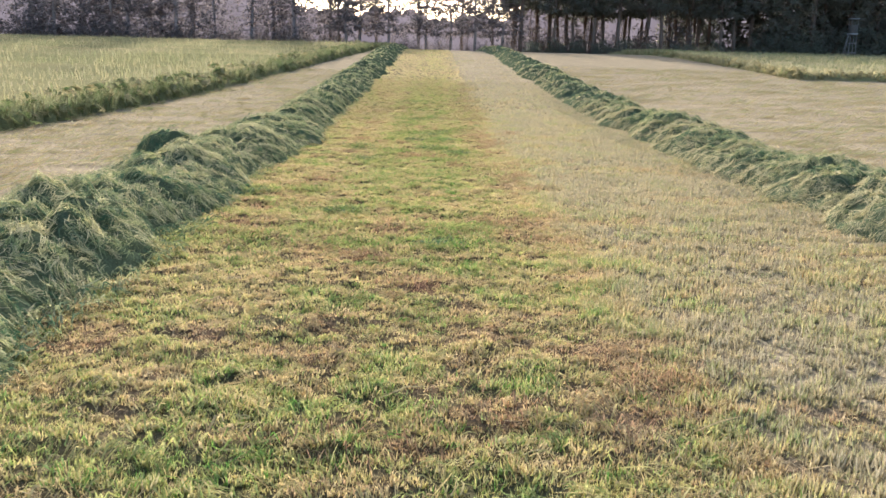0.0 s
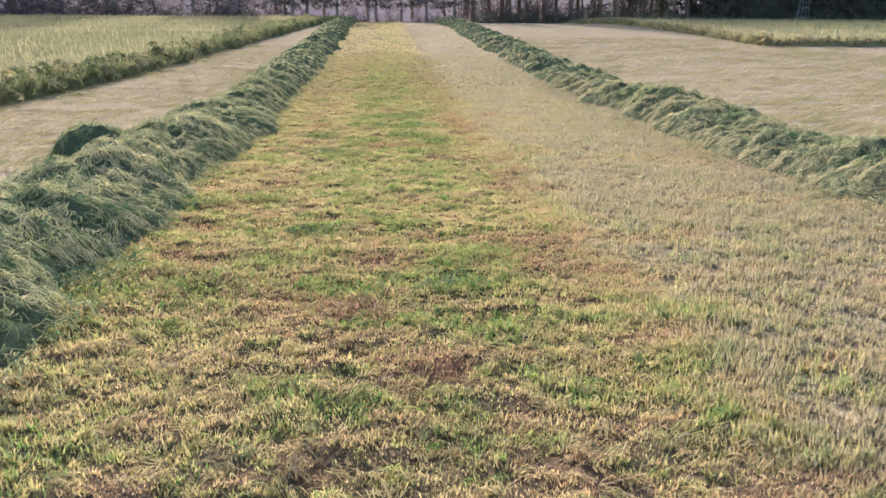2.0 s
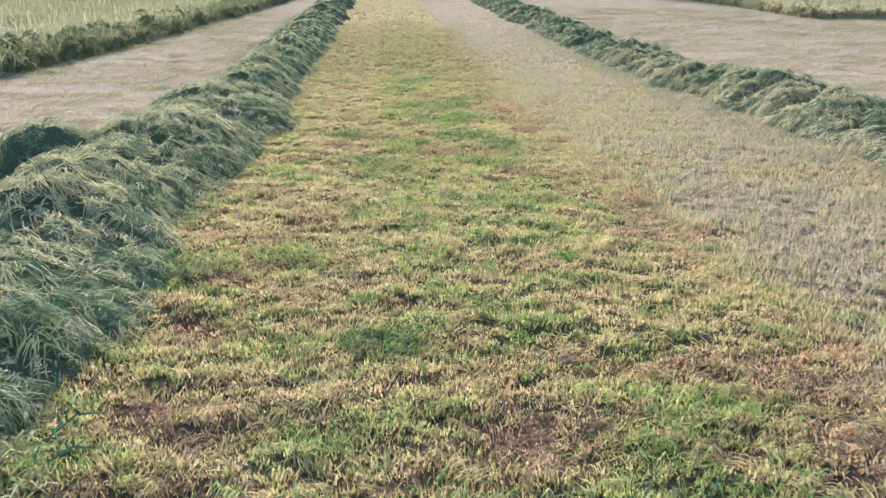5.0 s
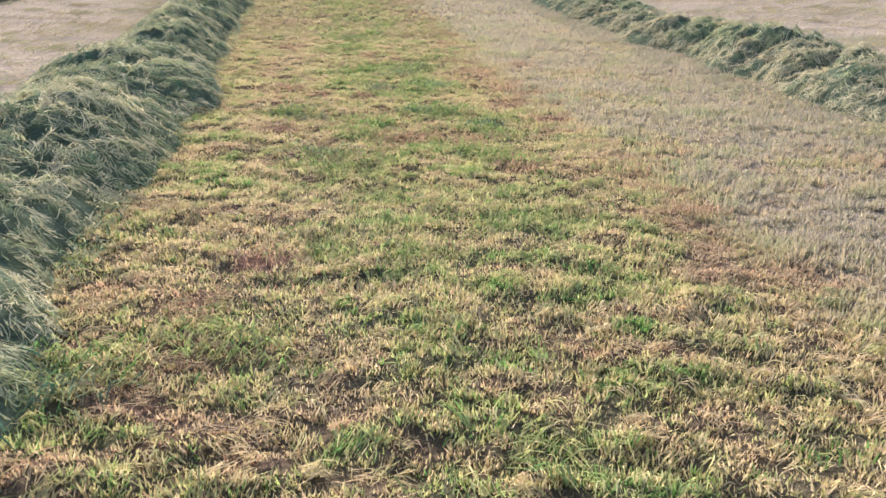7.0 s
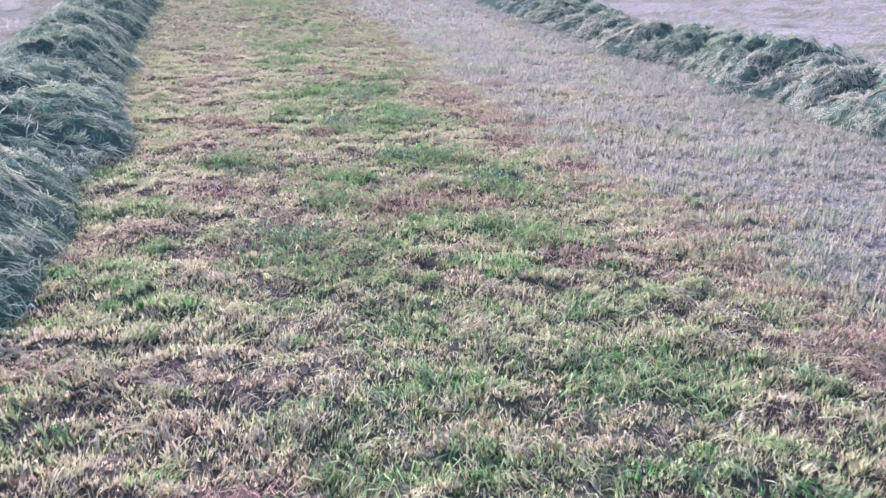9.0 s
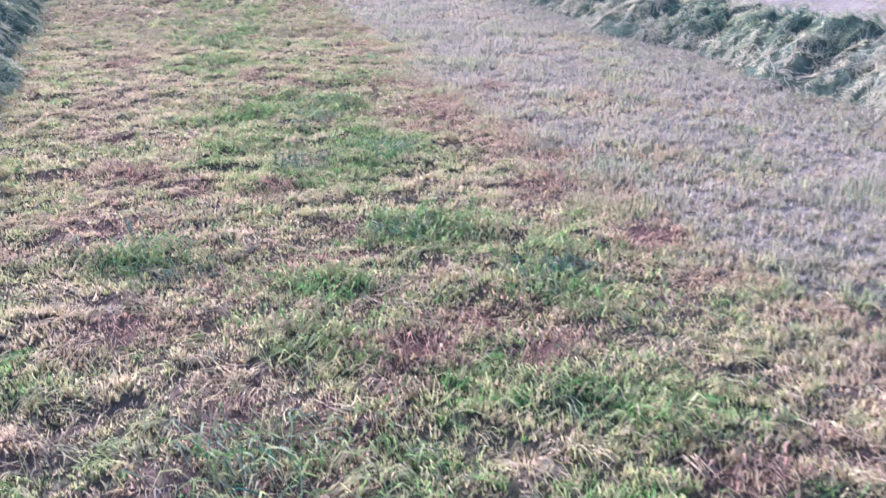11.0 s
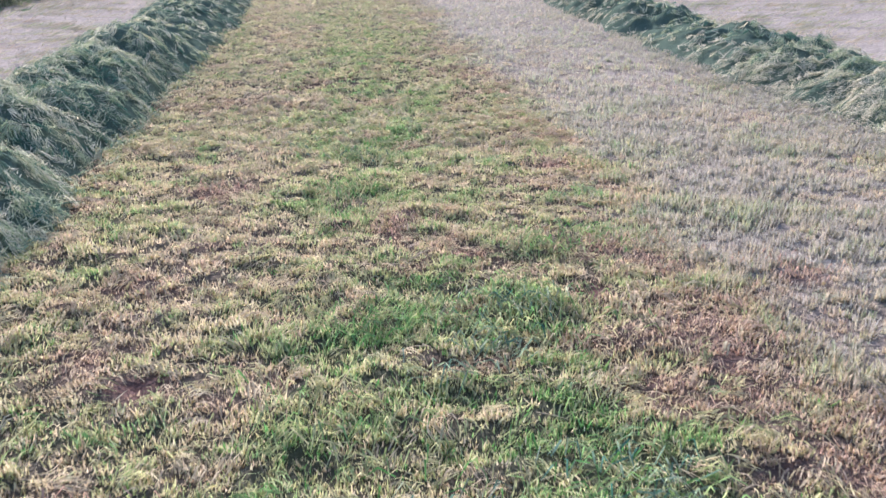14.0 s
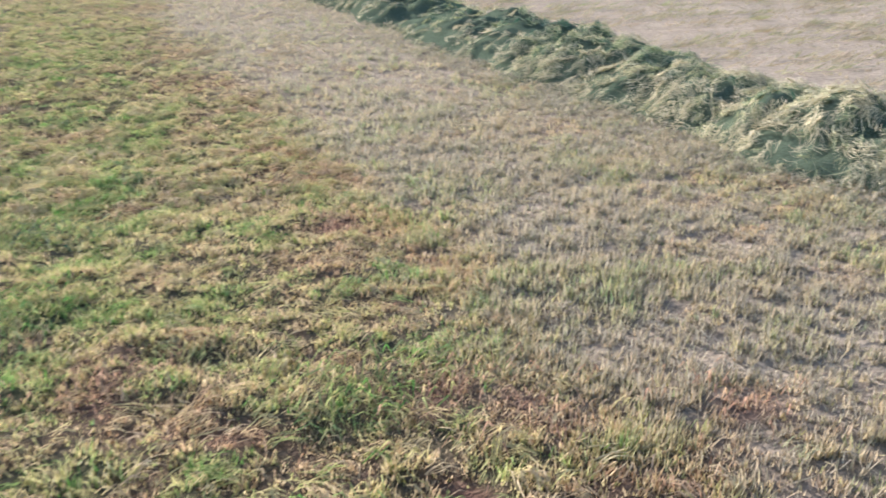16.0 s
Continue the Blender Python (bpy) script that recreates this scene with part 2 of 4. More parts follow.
def cover(x, y):
    """How green, brown and pale the mown ground is at a place."""
    x, y = np.asarray(x, float), np.asarray(y, float)
    wav = SEAM + 0.15 + 1.1 * (fractal(x, y, 0.8, 7) - 0.5)
    right = np.clip((x - wav) / 0.8 + 0.5, 0, 1)
    between = ((x > LEFT_EDGE - 1.2) & (x < RIGHT_EDGE + 1.5)).astype(float)
    n1, n2, n3 = fractal(x, y * 1.25, 1.2, 11), fractal(x, y * 1.4, 0.26, 23), fractal(x, y, 4.0, 31)
    lane = 0.26 * np.exp(-((x + 0.15) / 0.75) ** 2) + 0.08 * np.exp(-((x + 2.15) / 0.45) ** 2)     # greener lanes of the lying grass
    wheel = np.exp(-((x + 1.3) / 0.4) ** 2)                 # a drier lane between them
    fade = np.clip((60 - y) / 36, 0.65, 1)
    n5 = np.clip(2.4 * (fractal(x, y * 1.3, 0.6, 71) - 0.48), 0, 0.5) * right         # pale green among the upright stems
    green = np.clip(0.23 + n5 + 0.4 * (n1 - 0.47) + 1.5 * (n2 - 0.5) + lane * (1 - right) - 0.08 * wheel, 0, 0.8) * (1 - right * 0.3) * fade
    green = np.maximum(green, spots(x, y, GREEN_SPOTS) * 0.75)
    pale_green = spots(x, y, PALE_GREEN_SPOTS)
    green = np.maximum(green, 0.6 * pale_green)
    green = np.where(between > 0, green, np.clip(0.05 + 0.8 * (n3 - 0.5), 0, 1))
    n4 = fractal(x, y * 1.3, 0.9, 47)
    seam_brown = 0.42 * np.exp(-((x - wav + 0.1) / 0.32) ** 2)
    brown = np.clip(1.5 * (n4 - 0.5) - 1.2 * (n2 - 0.5) + 0.08 * wheel + seam_brown, 0, 0.65) * (1 - right * 0.2) * fade
    brown = np.maximum(brown, 0.78 * spots(x, y, BROWN_SPOTS))
    brown = np.maximum(brown, spots(x, y, HOLLOWS))
    brown = np.where(between > 0, brown, brown * 0.12)
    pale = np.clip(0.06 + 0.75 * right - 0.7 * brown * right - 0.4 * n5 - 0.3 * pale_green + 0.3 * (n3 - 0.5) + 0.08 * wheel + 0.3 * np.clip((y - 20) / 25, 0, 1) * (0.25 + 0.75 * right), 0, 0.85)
    pale = pale * (1 - 0.8 * spots(x, y, HOLLOWS))
    pale = np.where(between > 0, pale, np.where(x > 3, 0.6, 0.75) + 0.3 * (n2 - 0.5))
    return green, brown, pale


# ---- mesh helpers ----


def mesh_of(name, verts, quads, mix=None, smooth=True):
    """A mesh from arrays; mix holds three values for each vertex."""
    verts, quads = np.asarray(verts, np.float32).reshape(-1, 3), np.asarray(quads, np.int32)
    k = quads.shape[1]
    me = bpy.data.meshes.new(name)
    me.vertices.add(len(verts))
    me.vertices.foreach_set("co", verts.ravel())
    me.loops.add(quads.size)
    me.loops.foreach_set("vertex_index", quads.ravel())
    me.polygons.add(len(quads))
    me.polygons.foreach_set("loop_start", np.arange(0, quads.size, k, dtype=np.int32))
    me.polygons.foreach_set("use_smooth", np.full(len(quads), smooth))
    if mix is not None:
        at = me.attributes.new("mix", "FLOAT_COLOR", "POINT")
        at.data.foreach_set("color", np.c_[np.clip(mix, 0, 1), np.ones(len(mix))].astype(np.float32).ravel())
    me.update(calc_edges=True)
    return me


def strips(line, side, width, mix):
    """Ribbons: line (n, k, 3), side (n, 3), width (n, k), mix (n, 3). Returns vertices, quads and mix."""
    n, k, _ = line.shape
    off = side[:, None, :] * (width[:, :, None] / 2)
    v = np.stack([line - off, line + off], 2).reshape(-1, 3)
    a = (np.arange(n)[:, None] * k + np.arange(k - 1)[None]) * 2
    q = np.stack([a, a + 1, a + 3, a + 2], 2).reshape(-1, 4)
    return v, q, np.repeat(mix, k * 2, 0)


def joined(*pieces):
    v, q, m, base = [], [], [], 0
    for a, b, c in pieces:
        v.append(a), q.append(b + base), m.append(c)
        base += len(a)
    return np.concatenate(v), np.concatenate(q), np.concatenate(m)


def thing(name, label, category, at=(0, 0, 0), group="", kind=""):
    ob = tagged(new(name), label, category, group, kind)
    ob.location = at
    return ob


def part_of(name, me, mat, parent, label=""):
    ob = new(name, me)
    if not me.materials:
        me.materials.append(mat)
    ob.parent = parent
    return tagged(ob, label, kind="stuff" if name == "tuft" else "")


def part(name, bm, mat, parent, label="", smooth=True):
    me = bpy.data.meshes.new(name)
    bm.to_mesh(me)
    bm.free()
    me.polygons.foreach_set("use_smooth", np.full(len(me.polygons), smooth))
    return part_of(name, me, mat, parent, label)


rng = np.random.default_rng(5)

# ---- ground ----


def steps(*spans):
    out = [np.arange(a, b, s) for a, b, s in spans]
    return np.unique(np.concatenate(out + [[spans[-1][1]]]).round(3))


def build_ground():
    gx = steps((-700, -100, 60), (-100, -24, 8), (-24, -9, 0.5), (-9, -3.2, 0.25), (-3.2, 5.0, 0.08), (5.0, 22, 0.25), (22, 26, 0.5), (26, 100, 6), (100, 700, 60))
    gy = steps((-120, -4, 8), (-4, 1.6, 0.4), (1.6, 24, 0.08), (24, 44, 0.16), (44, 60, 0.4), (60, 140, 2.5), (140, 900, 60))
    X, Y = np.meshgrid(gx, gy)
    Z = surface(X, Y) - 0.004
    nx, ny = len(gx), len(gy)
    i = (np.arange(ny - 1)[:, None] * nx + np.arange(nx - 1)[None]).ravel()
    q = np.stack([i, i + 1, i + nx + 1, i + nx], 1)
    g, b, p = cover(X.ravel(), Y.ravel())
    # far off only the pale stem tops show, near by litter with painted shade between stems
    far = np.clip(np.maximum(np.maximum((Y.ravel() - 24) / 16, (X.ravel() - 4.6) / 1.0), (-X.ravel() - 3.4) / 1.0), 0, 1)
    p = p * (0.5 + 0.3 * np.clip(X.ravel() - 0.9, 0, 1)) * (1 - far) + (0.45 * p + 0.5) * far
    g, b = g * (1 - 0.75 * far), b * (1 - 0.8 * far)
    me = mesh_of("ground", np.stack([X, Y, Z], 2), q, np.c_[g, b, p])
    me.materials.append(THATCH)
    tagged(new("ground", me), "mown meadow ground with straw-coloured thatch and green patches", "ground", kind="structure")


build_ground()

# ---- stubble and clippings ----


def stubble(tussocks, per, x0, x1, y0, y1, size=1.0, even=0.0, thin=0.0):
    """Cut stems standing in small tussocks, each with a tone of its own."""
    x, y = rng.uniform(x0, x1, tussocks), rng.uniform(y0, y1, tussocks)
    even = np.maximum(even, 0.6 * (x > SEAM))
    lying = np.clip((SEAM + 0.1 - x) / 0.4, 0, 1) * (x > -3)
    keep = rng.random(tussocks) < np.clip(3.2 * (fractal(x, y * 1.5, 0.3 * size, 77) - 0.25), 0.75, 1) * (1 - even) + 0.6 * even
    keep &= rng.random(tussocks) > 0.9 * spots(x, y, HOLLOWS)
    keep &= rng.random(tussocks) > thin * (y - y0) / (y1 - y0)          # thinning out with the distance
    keep &= rng.random(tussocks) < np.clip((y1 - y) / 3, 0, 1) * np.clip((y - y0) / 3 + (y0 < 15), 0, 1)
    x, y, lying = x[keep], y[keep], lying[keep]
    m = len(x)
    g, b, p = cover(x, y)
    right = np.clip((x - SEAM) / 0.3, 0, 1) * (x < 5)
    mix = np.c_[g + rng.normal(0, 0.26, m), b + rng.normal(0, 0.18, m), p + rng.normal(0, 0.16, m)]
    tall = rng.uniform(0.024, 0.055, m) * size * (0.9 + 0.35 * right) * (1 - 0.45 * b) * (1 + 0.2 * g) * (0.6 + 0.8 * fractal(x, y * 1.8, 0.5, 88)) * (1 - 0.1 * lying)
    r0 = rng.uniform(0.012, 0.035, m) * size
    one = lambda v: np.repeat(v, per, 0)
    n = m * per
    a = rng.uniform(0, 2 * np.pi, n)
    out = np.sqrt(rng.random(n)) * one(r0)
    bx, by = one(x) + np.cos(a) * out, one(y) + np.sin(a) * out
    h = one(tall) * rng.uniform(0.6, 1.2, n)
    fan = rng.uniform(0.05, 0.55, n) * (1 - 0.4 * one(right))
    lean = np.c_[np.cos(a) * fan, np.sin(a) * fan - 0.1] + rng.normal(0, 0.15, (n, 2))
    root = np.c_[bx, by, one(surface(x, y)) - 0.014]
    tip = root + np.c_[lean * h[:, None], h]
    c = rng.uniform(0, np.pi, n)
    side = np.c_[np.cos(c), np.sin(c), np.zeros(n)]
    w = side * (rng.uniform(0.003, 0.0068, n) * size)[:, None]
    tint = np.clip(one(mix) + rng.normal(0, 0.17, (n, 3)), 0, 1)
    return np.stack([root - w, root + w, tip], 1).reshape(-1, 3), np.arange(n * 3).reshape(-1, 3), np.repeat(tint, 3, 0)


def clippings(n, x0, x1, y0, y1, size=1.0, gain=0.0, litter=False):
    x, y = rng.uniform(x0, x1, n), rng.uniform(y0, y1, n)
    right = np.clip((x - SEAM) / 0.3, 0, 1)
    keep = rng.random(n) < (2.2 * fractal(x, y * 1.6, 0.45, 55) - 0.35) * (1 - 0.75 * right * (x < 3.6))
    keep = (keep | litter) & (rng.random(n) < np.clip((y1 - y) / 3, 0, 1) * np.clip((y - y0) / 3 + (y0 < 15), 0, 1))
    keep &= rng.random(n) > 0.7 * spots(x, y, HOLLOWS)
    x, y, right = x[keep], y[keep], right[keep]
    n = len(x)
    g, b, p = cover(x, y)
    length = rng.uniform(0.03, 0.09, n) * rng.choice([1.0, 1.0, 1.0, 1.0, 1.8], n) * size
    a = rng.normal(0, 0.75, n) + np.pi * (fractal(x, y, 0.9, 66) - 0.5) * 3
    bend = rng.normal(0, 0.7, n)
    pts, cur = [], np.c_[x, y]
    z0 = rng.uniform(0.008, 0.03, n) * size * (0.3 if litter else 1.0)
    rise = rng.normal(0, 0.18, n) * (0.4 if litter else 1.0)
    b = np.clip(b + 0.25 * litter, 0, 1)
    for k in range(3):
        arch = 0.02 * (k == 1) * size
        pts.append(np.c_[cur, surface(cur[:, 0], cur[:, 1]) + np.maximum(z0 + rise * length * (k / 2 - 0.5) + arch, 0.004)])
        cur = cur + np.c_[np.cos(a + bend * k / 2), np.sin(a + bend * k / 2)] * (length / 2)[:, None]
    side = np.c_[-np.sin(a), np.cos(a), rng.normal(0, 0.5, n)]
    side /= np.linalg.norm(side, axis=1)[:, None]
    w = rng.uniform(0.0036, 0.0075, n)[:, None] * size * np.array([[0.7, 1.0, 0.3]])
    mix = np.c_[np.clip(g + gain + rng.normal(0, 0.25, n), 0, 1), np.clip(b * 0.8 + rng.normal(0, 0.15, n), 0, 1), np.clip(p + rng.normal(-0.02, 0.16, n), 0, 1)]
    return strips(np.stack(pts, 1), side, w, mix)


def stuff(name, label, category, pieces, mat):
    me = mesh_of(name, *joined(*pieces))
    me.materials.append(mat)
    return tagged(new(name, me), label, category, kind="stuff")


def wisps(n, x0, x1, y0, y1, size):
    """Thin raked lines of leavings, each a short run of strands across the field."""
    lines = n // 26
    lx, ly, run = rng.uniform(x0, x1, lines), y0 + (y1 - y0) * rng.random(lines) ** 1.2, rng.uniform(0.1, 0.55, lines)
    w = rng.integers(0, lines, n)
    x, y = lx[w] + rng.normal(0, 1, n) * run[w], ly[w] + rng.normal(0, 0.05, n) + 0.1 * np.sin(7 * lx[w])
    x = np.clip(x, x0, x1)
    a, length = rng.normal(0, 0.5, n), rng.uniform(0.05, 0.14, n) * size
    line = np.stack([np.c_[x, y, ground_z(y) + 0.015], np.c_[x + np.cos(a) * length, y + np.sin(a) * length, ground_z(y) + rng.uniform(0.02, 0.06, n) * size]], 1)
    side = np.c_[-np.sin(a), np.cos(a), rng.normal(0.6, 0.4, n)]
    side /= np.linalg.norm(side, axis=1)[:, None]
    tone = rng.random(lines)[w]
    mix = np.c_[np.clip(0.3 + 0.35 * tone + rng.normal(0, 0.2, n), 0, 1), np.clip(0.5 - 0.4 * tone + rng.normal(0, 0.2, n), 0, 1), np.clip(rng.normal(0.4, 0.15, n), 0, 1)]
    return strips(line, side, rng.uniform(0.005, 0.009, n)[:, None] * size * np.array([[1.0, 0.4]]), mix)


def lying_locks(count, per, x0, x1, y0, y1, size=1.0):
    """Locks of flattened grass: strands side by side that arch over the lumps of the sward, with one tone a lock."""
    x, y = rng.uniform(x0, x1, count), rng.uniform(y0, y1, count)
    keep = rng.random(count) < np.clip((SEAM + 0.35 + 1.1 * (fractal(x, y, 0.8, 7) - 0.5) - x) / 0.5 + 0.3, 0.08, 1) * np.clip((y1 - y) / 3, 0, 1)
    keep &= rng.random(count) > 0.85 * spots(x, y, HOLLOWS)
    x, y = x[keep], y[keep]
    m = len(x)
    g, b, p = cover(x, y)
    swirl = 2.6 * np.pi * (value_noise(x, y, 0.55, 66) - 0.5) + rng.normal(0, 0.45, m)
    long, bend = rng.uniform(0.045, 0.11, m) * size, rng.normal(0, 0.7, m)
    arch, lift = rng.uniform(0.008, 0.03, m) * size, rng.uniform(0.0, 0.016, m) * size
    tone = np.c_[g + rng.normal(0, 0.24, m), b * 0.75 + rng.normal(-0.02, 0.17, m), p + rng.normal(-0.05, 0.2, m)]
    one = lambda v: np.repeat(v, per, 0)
    n = m * per
    a, length = one(swirl) + rng.normal(0, 0.22, n), one(long) * rng.uniform(0.6, 1.25, n)
    across = rng.normal(0, 0.02, n) * size
    cur = np.c_[one(x) - np.sin(a) * across, one(y) + np.cos(a) * across] + rng.normal(0, 0.012, (n, 2))
    pts = []
    for k in range(3):
        pts.append(np.c_[cur, surface(cur[:, 0], cur[:, 1]) + one(lift) + one(arch) * (0.2, 1.0, 0.3)[k] + rng.normal(0.002, 0.004, n)])
        turn = a + one(bend) * k / 2
        cur = cur + np.c_[np.cos(turn), np.sin(turn)] * (length / 2)[:, None]
    side = np.c_[-np.sin(a), np.cos(a), rng.normal(0, 0.35, n)]
    side /= np.linalg.norm(side, axis=1)[:, None]
    return strips(np.stack(pts, 1), side, rng.uniform(0.0032, 0.0062, n)[:, None] * size * np.array([[0.8, 1.0, 0.3]]), np.clip(one(tone) + rng.normal(0, 0.08, (n, 3)), 0, 1))


def lying_tufts(rows, per, green, brown, low, high):
    """Small wads of longer cut grass lying on the spots."""
    sx, sy, sr = (np.repeat(np.array(c), per) for c in zip(*rows))
    n = len(sx)
    wad = rng.integers(0, 5, n)
    wx, wy = np.repeat(rng.normal(0, 0.42, (len(rows), 1, 5)), per, 1).reshape(n, 5), np.repeat(rng.normal(0, 0.38, (len(rows), 1, 5)), per, 1).reshape(n, 5)
    i = np.arange(n)
    x = sx + sr * (wx[i, wad] + rng.normal(0, 0.42, n)) * 1.2
    y = sy + sr * (wy[i, wad] + rng.normal(0, 0.36, n))
    a = wx[i, wad] * 9 + wad * 1.3 + rng.normal(0, 0.55, n)
    length, bend = rng.uniform(low, high, n), rng.normal(0, 0.8, n)
    z0 = rng.uniform(0.012, 0.05, n)
    pts, cur = [], np.c_[x, y]
    for k in range(3):
        pts.append(np.c_[cur, surface(cur[:, 0], cur[:, 1]) + np.maximum(z0 + 0.03 * (k == 1) - 0.02 * (k == 2), 0.006)])
        cur = cur + np.c_[np.cos(a + bend * k / 2), np.sin(a + bend * k / 2)] * (length / 2)[:, None]
    side = np.c_[-np.sin(a), np.cos(a), rng.normal(0, 0.5, n)]
    side /= np.linalg.norm(side, axis=1)[:, None]
    tone = np.repeat(rng.normal(0, 0.08, len(rows)), per)
    mix = np.c_[np.clip(green + tone + rng.normal(0, 0.2, n), 0, 1), np.clip(brown + rng.normal(0, 0.2, n), 0, 1), np.clip(rng.normal(0.0, 0.15, n), 0, 1)]
    return strips(np.stack(pts, 1), side, rng.uniform(0.004, 0.008, n)[:, None] * np.array([[0.8, 1.0, 0.35]]), mix)


stuff("stubble", "short cut grass stubble, straw-coloured with green and brown patches", "stubble", [
    stubble(108000, 9, -2.6, 1.4, 1.9, 23.5),
    stubble(64000, 10, 1.0, 4.6, 1.9, 23.5, 1.05),
    stubble(9000, 7, -2.7, 4.4, -8.0, 3.6, 1.6, 0.3),
    stubble(4000, 6, -9.2, -3.6, -8.0, 8.0, 1.8, 0.85),
    stubble(6000, 6, 5.4, 20.0, -8.0, 12.0, 1.8, 0.88),
    stubble(36000, 8, -2.9, 4.6, 20.5, 36.0, 1.15, 0.3, 0.8),
    stubble(12000, 7, -8.6, -3.4, 8.0, 34.0, 1.1, 0.85, 0.8),
    stubble(22000, 6, 5.2, 20.0, 12.0, 42.0, 1.15, 0.88, 0.85),
    stubble(17000, 6, -3.0, 5.0, 28.0, 60.0, 1.25, 0.9, 0.9),
    stubble(14000, 6, -2.4, 1.3, 30.0, 72.0, 1.7, 0.9, 0.3),
    stubble(22000, 7, -2.7, 4.6, -8.0, 2.6, 1.3, 0.3),
], STUBBLE)
stuff("grass_clippings", "loose cut grass lying scattered over the stubble", "cut grass", [
    lying_locks(8000, 8, -2.7, 1.7, 1.9, 23.5),
    lying_locks(7000, 8, -2.7, 1.7, 20.5, 36.0, 1.35),
    clippings(34000, -2.7, 3.4, 1.9, 23.5, 0.85),
    clippings(14000, -2.7, 4.4, -8.0, 4.0, 1.5),
    clippings(22000, -2.7, 4.4, 1.9, 23.5, 0.85, -0.05, True),
    lying_tufts(GREEN_SPOTS, 150, 0.76, 0.0, 0.05, 0.12),
    lying_tufts(BROWN_SPOTS, 60, 0.1, 0.9, 0.03, 0.07),
    clippings(9000, 3.6, 4.4, 8.0, 28.0, 1.3, 0.05),
    clippings(14000, -2.9, 4.4, 20.5, 34.0, 1.5),
    wisps(17000, -8.2, -3.8, 6.0, 40.0, 1.6),
    wisps(30000, 5.8, 20.0, 8.0, 46.0, 1.9),
    wisps(2200, -2.5, 4.2, 24.0, 60.0, 1.9),
], STUBBLE)

# dropped wisps of fresh hay: x, y, half width
HAY_WISPS = [(0.09, 14.71, 0.2), (-1.28, 14.84, 0.3), (0.2, 17.46, 0.22), (-0.9, 8.48, 0.16), (-0.93, 13.07, 0.2), (-0.1, 16.97, 0.18), (0.5, 13.95, 0.2), (-0.3, 15.9, 0.15), (-2.03, 9.62, 0.18), (0.3, 16.1, 0.2), (0.05, 6.9, 0.2), (-0.55, 20.2, 0.25)]
stuff("hay_wisps", "small wisps of dark green cut grass dropped on the stubble", "cut grass", [lying_tufts(HAY_WISPS, 70, 0.9, 0.0, 0.06, 0.15), clippings(4500, -2.75, -2.0, 1.0, 8.5, 1.8, 0.4), clippings(6500, -2.75, -2.2, 7.0, 30.0, 1.5, 0.4)], HAY)

# ---- windrows ----


def dome(x, y, seed):
    """Height of one heap over its foot, 0 outside: a few blobs of uneven size run together."""
    r = np.random.default_rng(seed)
    wx = x + 0.09 * (value_noise(x, y, 0.16, seed) - 0.5)
    wy = y + 0.09 * (value_noise(x, y, 0.16, seed + 1) - 0.5)
    out = np.zeros_like(x)
    for _ in range(6):
        cx, cy, ra, rb, h, t = r.normal(0, 0.2), r.normal(0, 0.13), r.uniform(0.22, 0.42), r.uniform(0.15, 0.28), r.uniform(0.14, 0.32), r.uniform(-0.9, 0.9)
        u, v = (wx - cx) * math.cos(t) + (wy - cy) * math.sin(t), (wy - cy) * math.cos(t) - (wx - cx) * math.sin(t)
        out = np.maximum(out, h * np.clip(1 - (u / ra) ** 2 - (v / rb) ** 2, 0, 1) ** 0.95)
    return out + 0.025 * (value_noise(x, y, 0.1, seed + 5) - 0.5) * (out > 0.03)


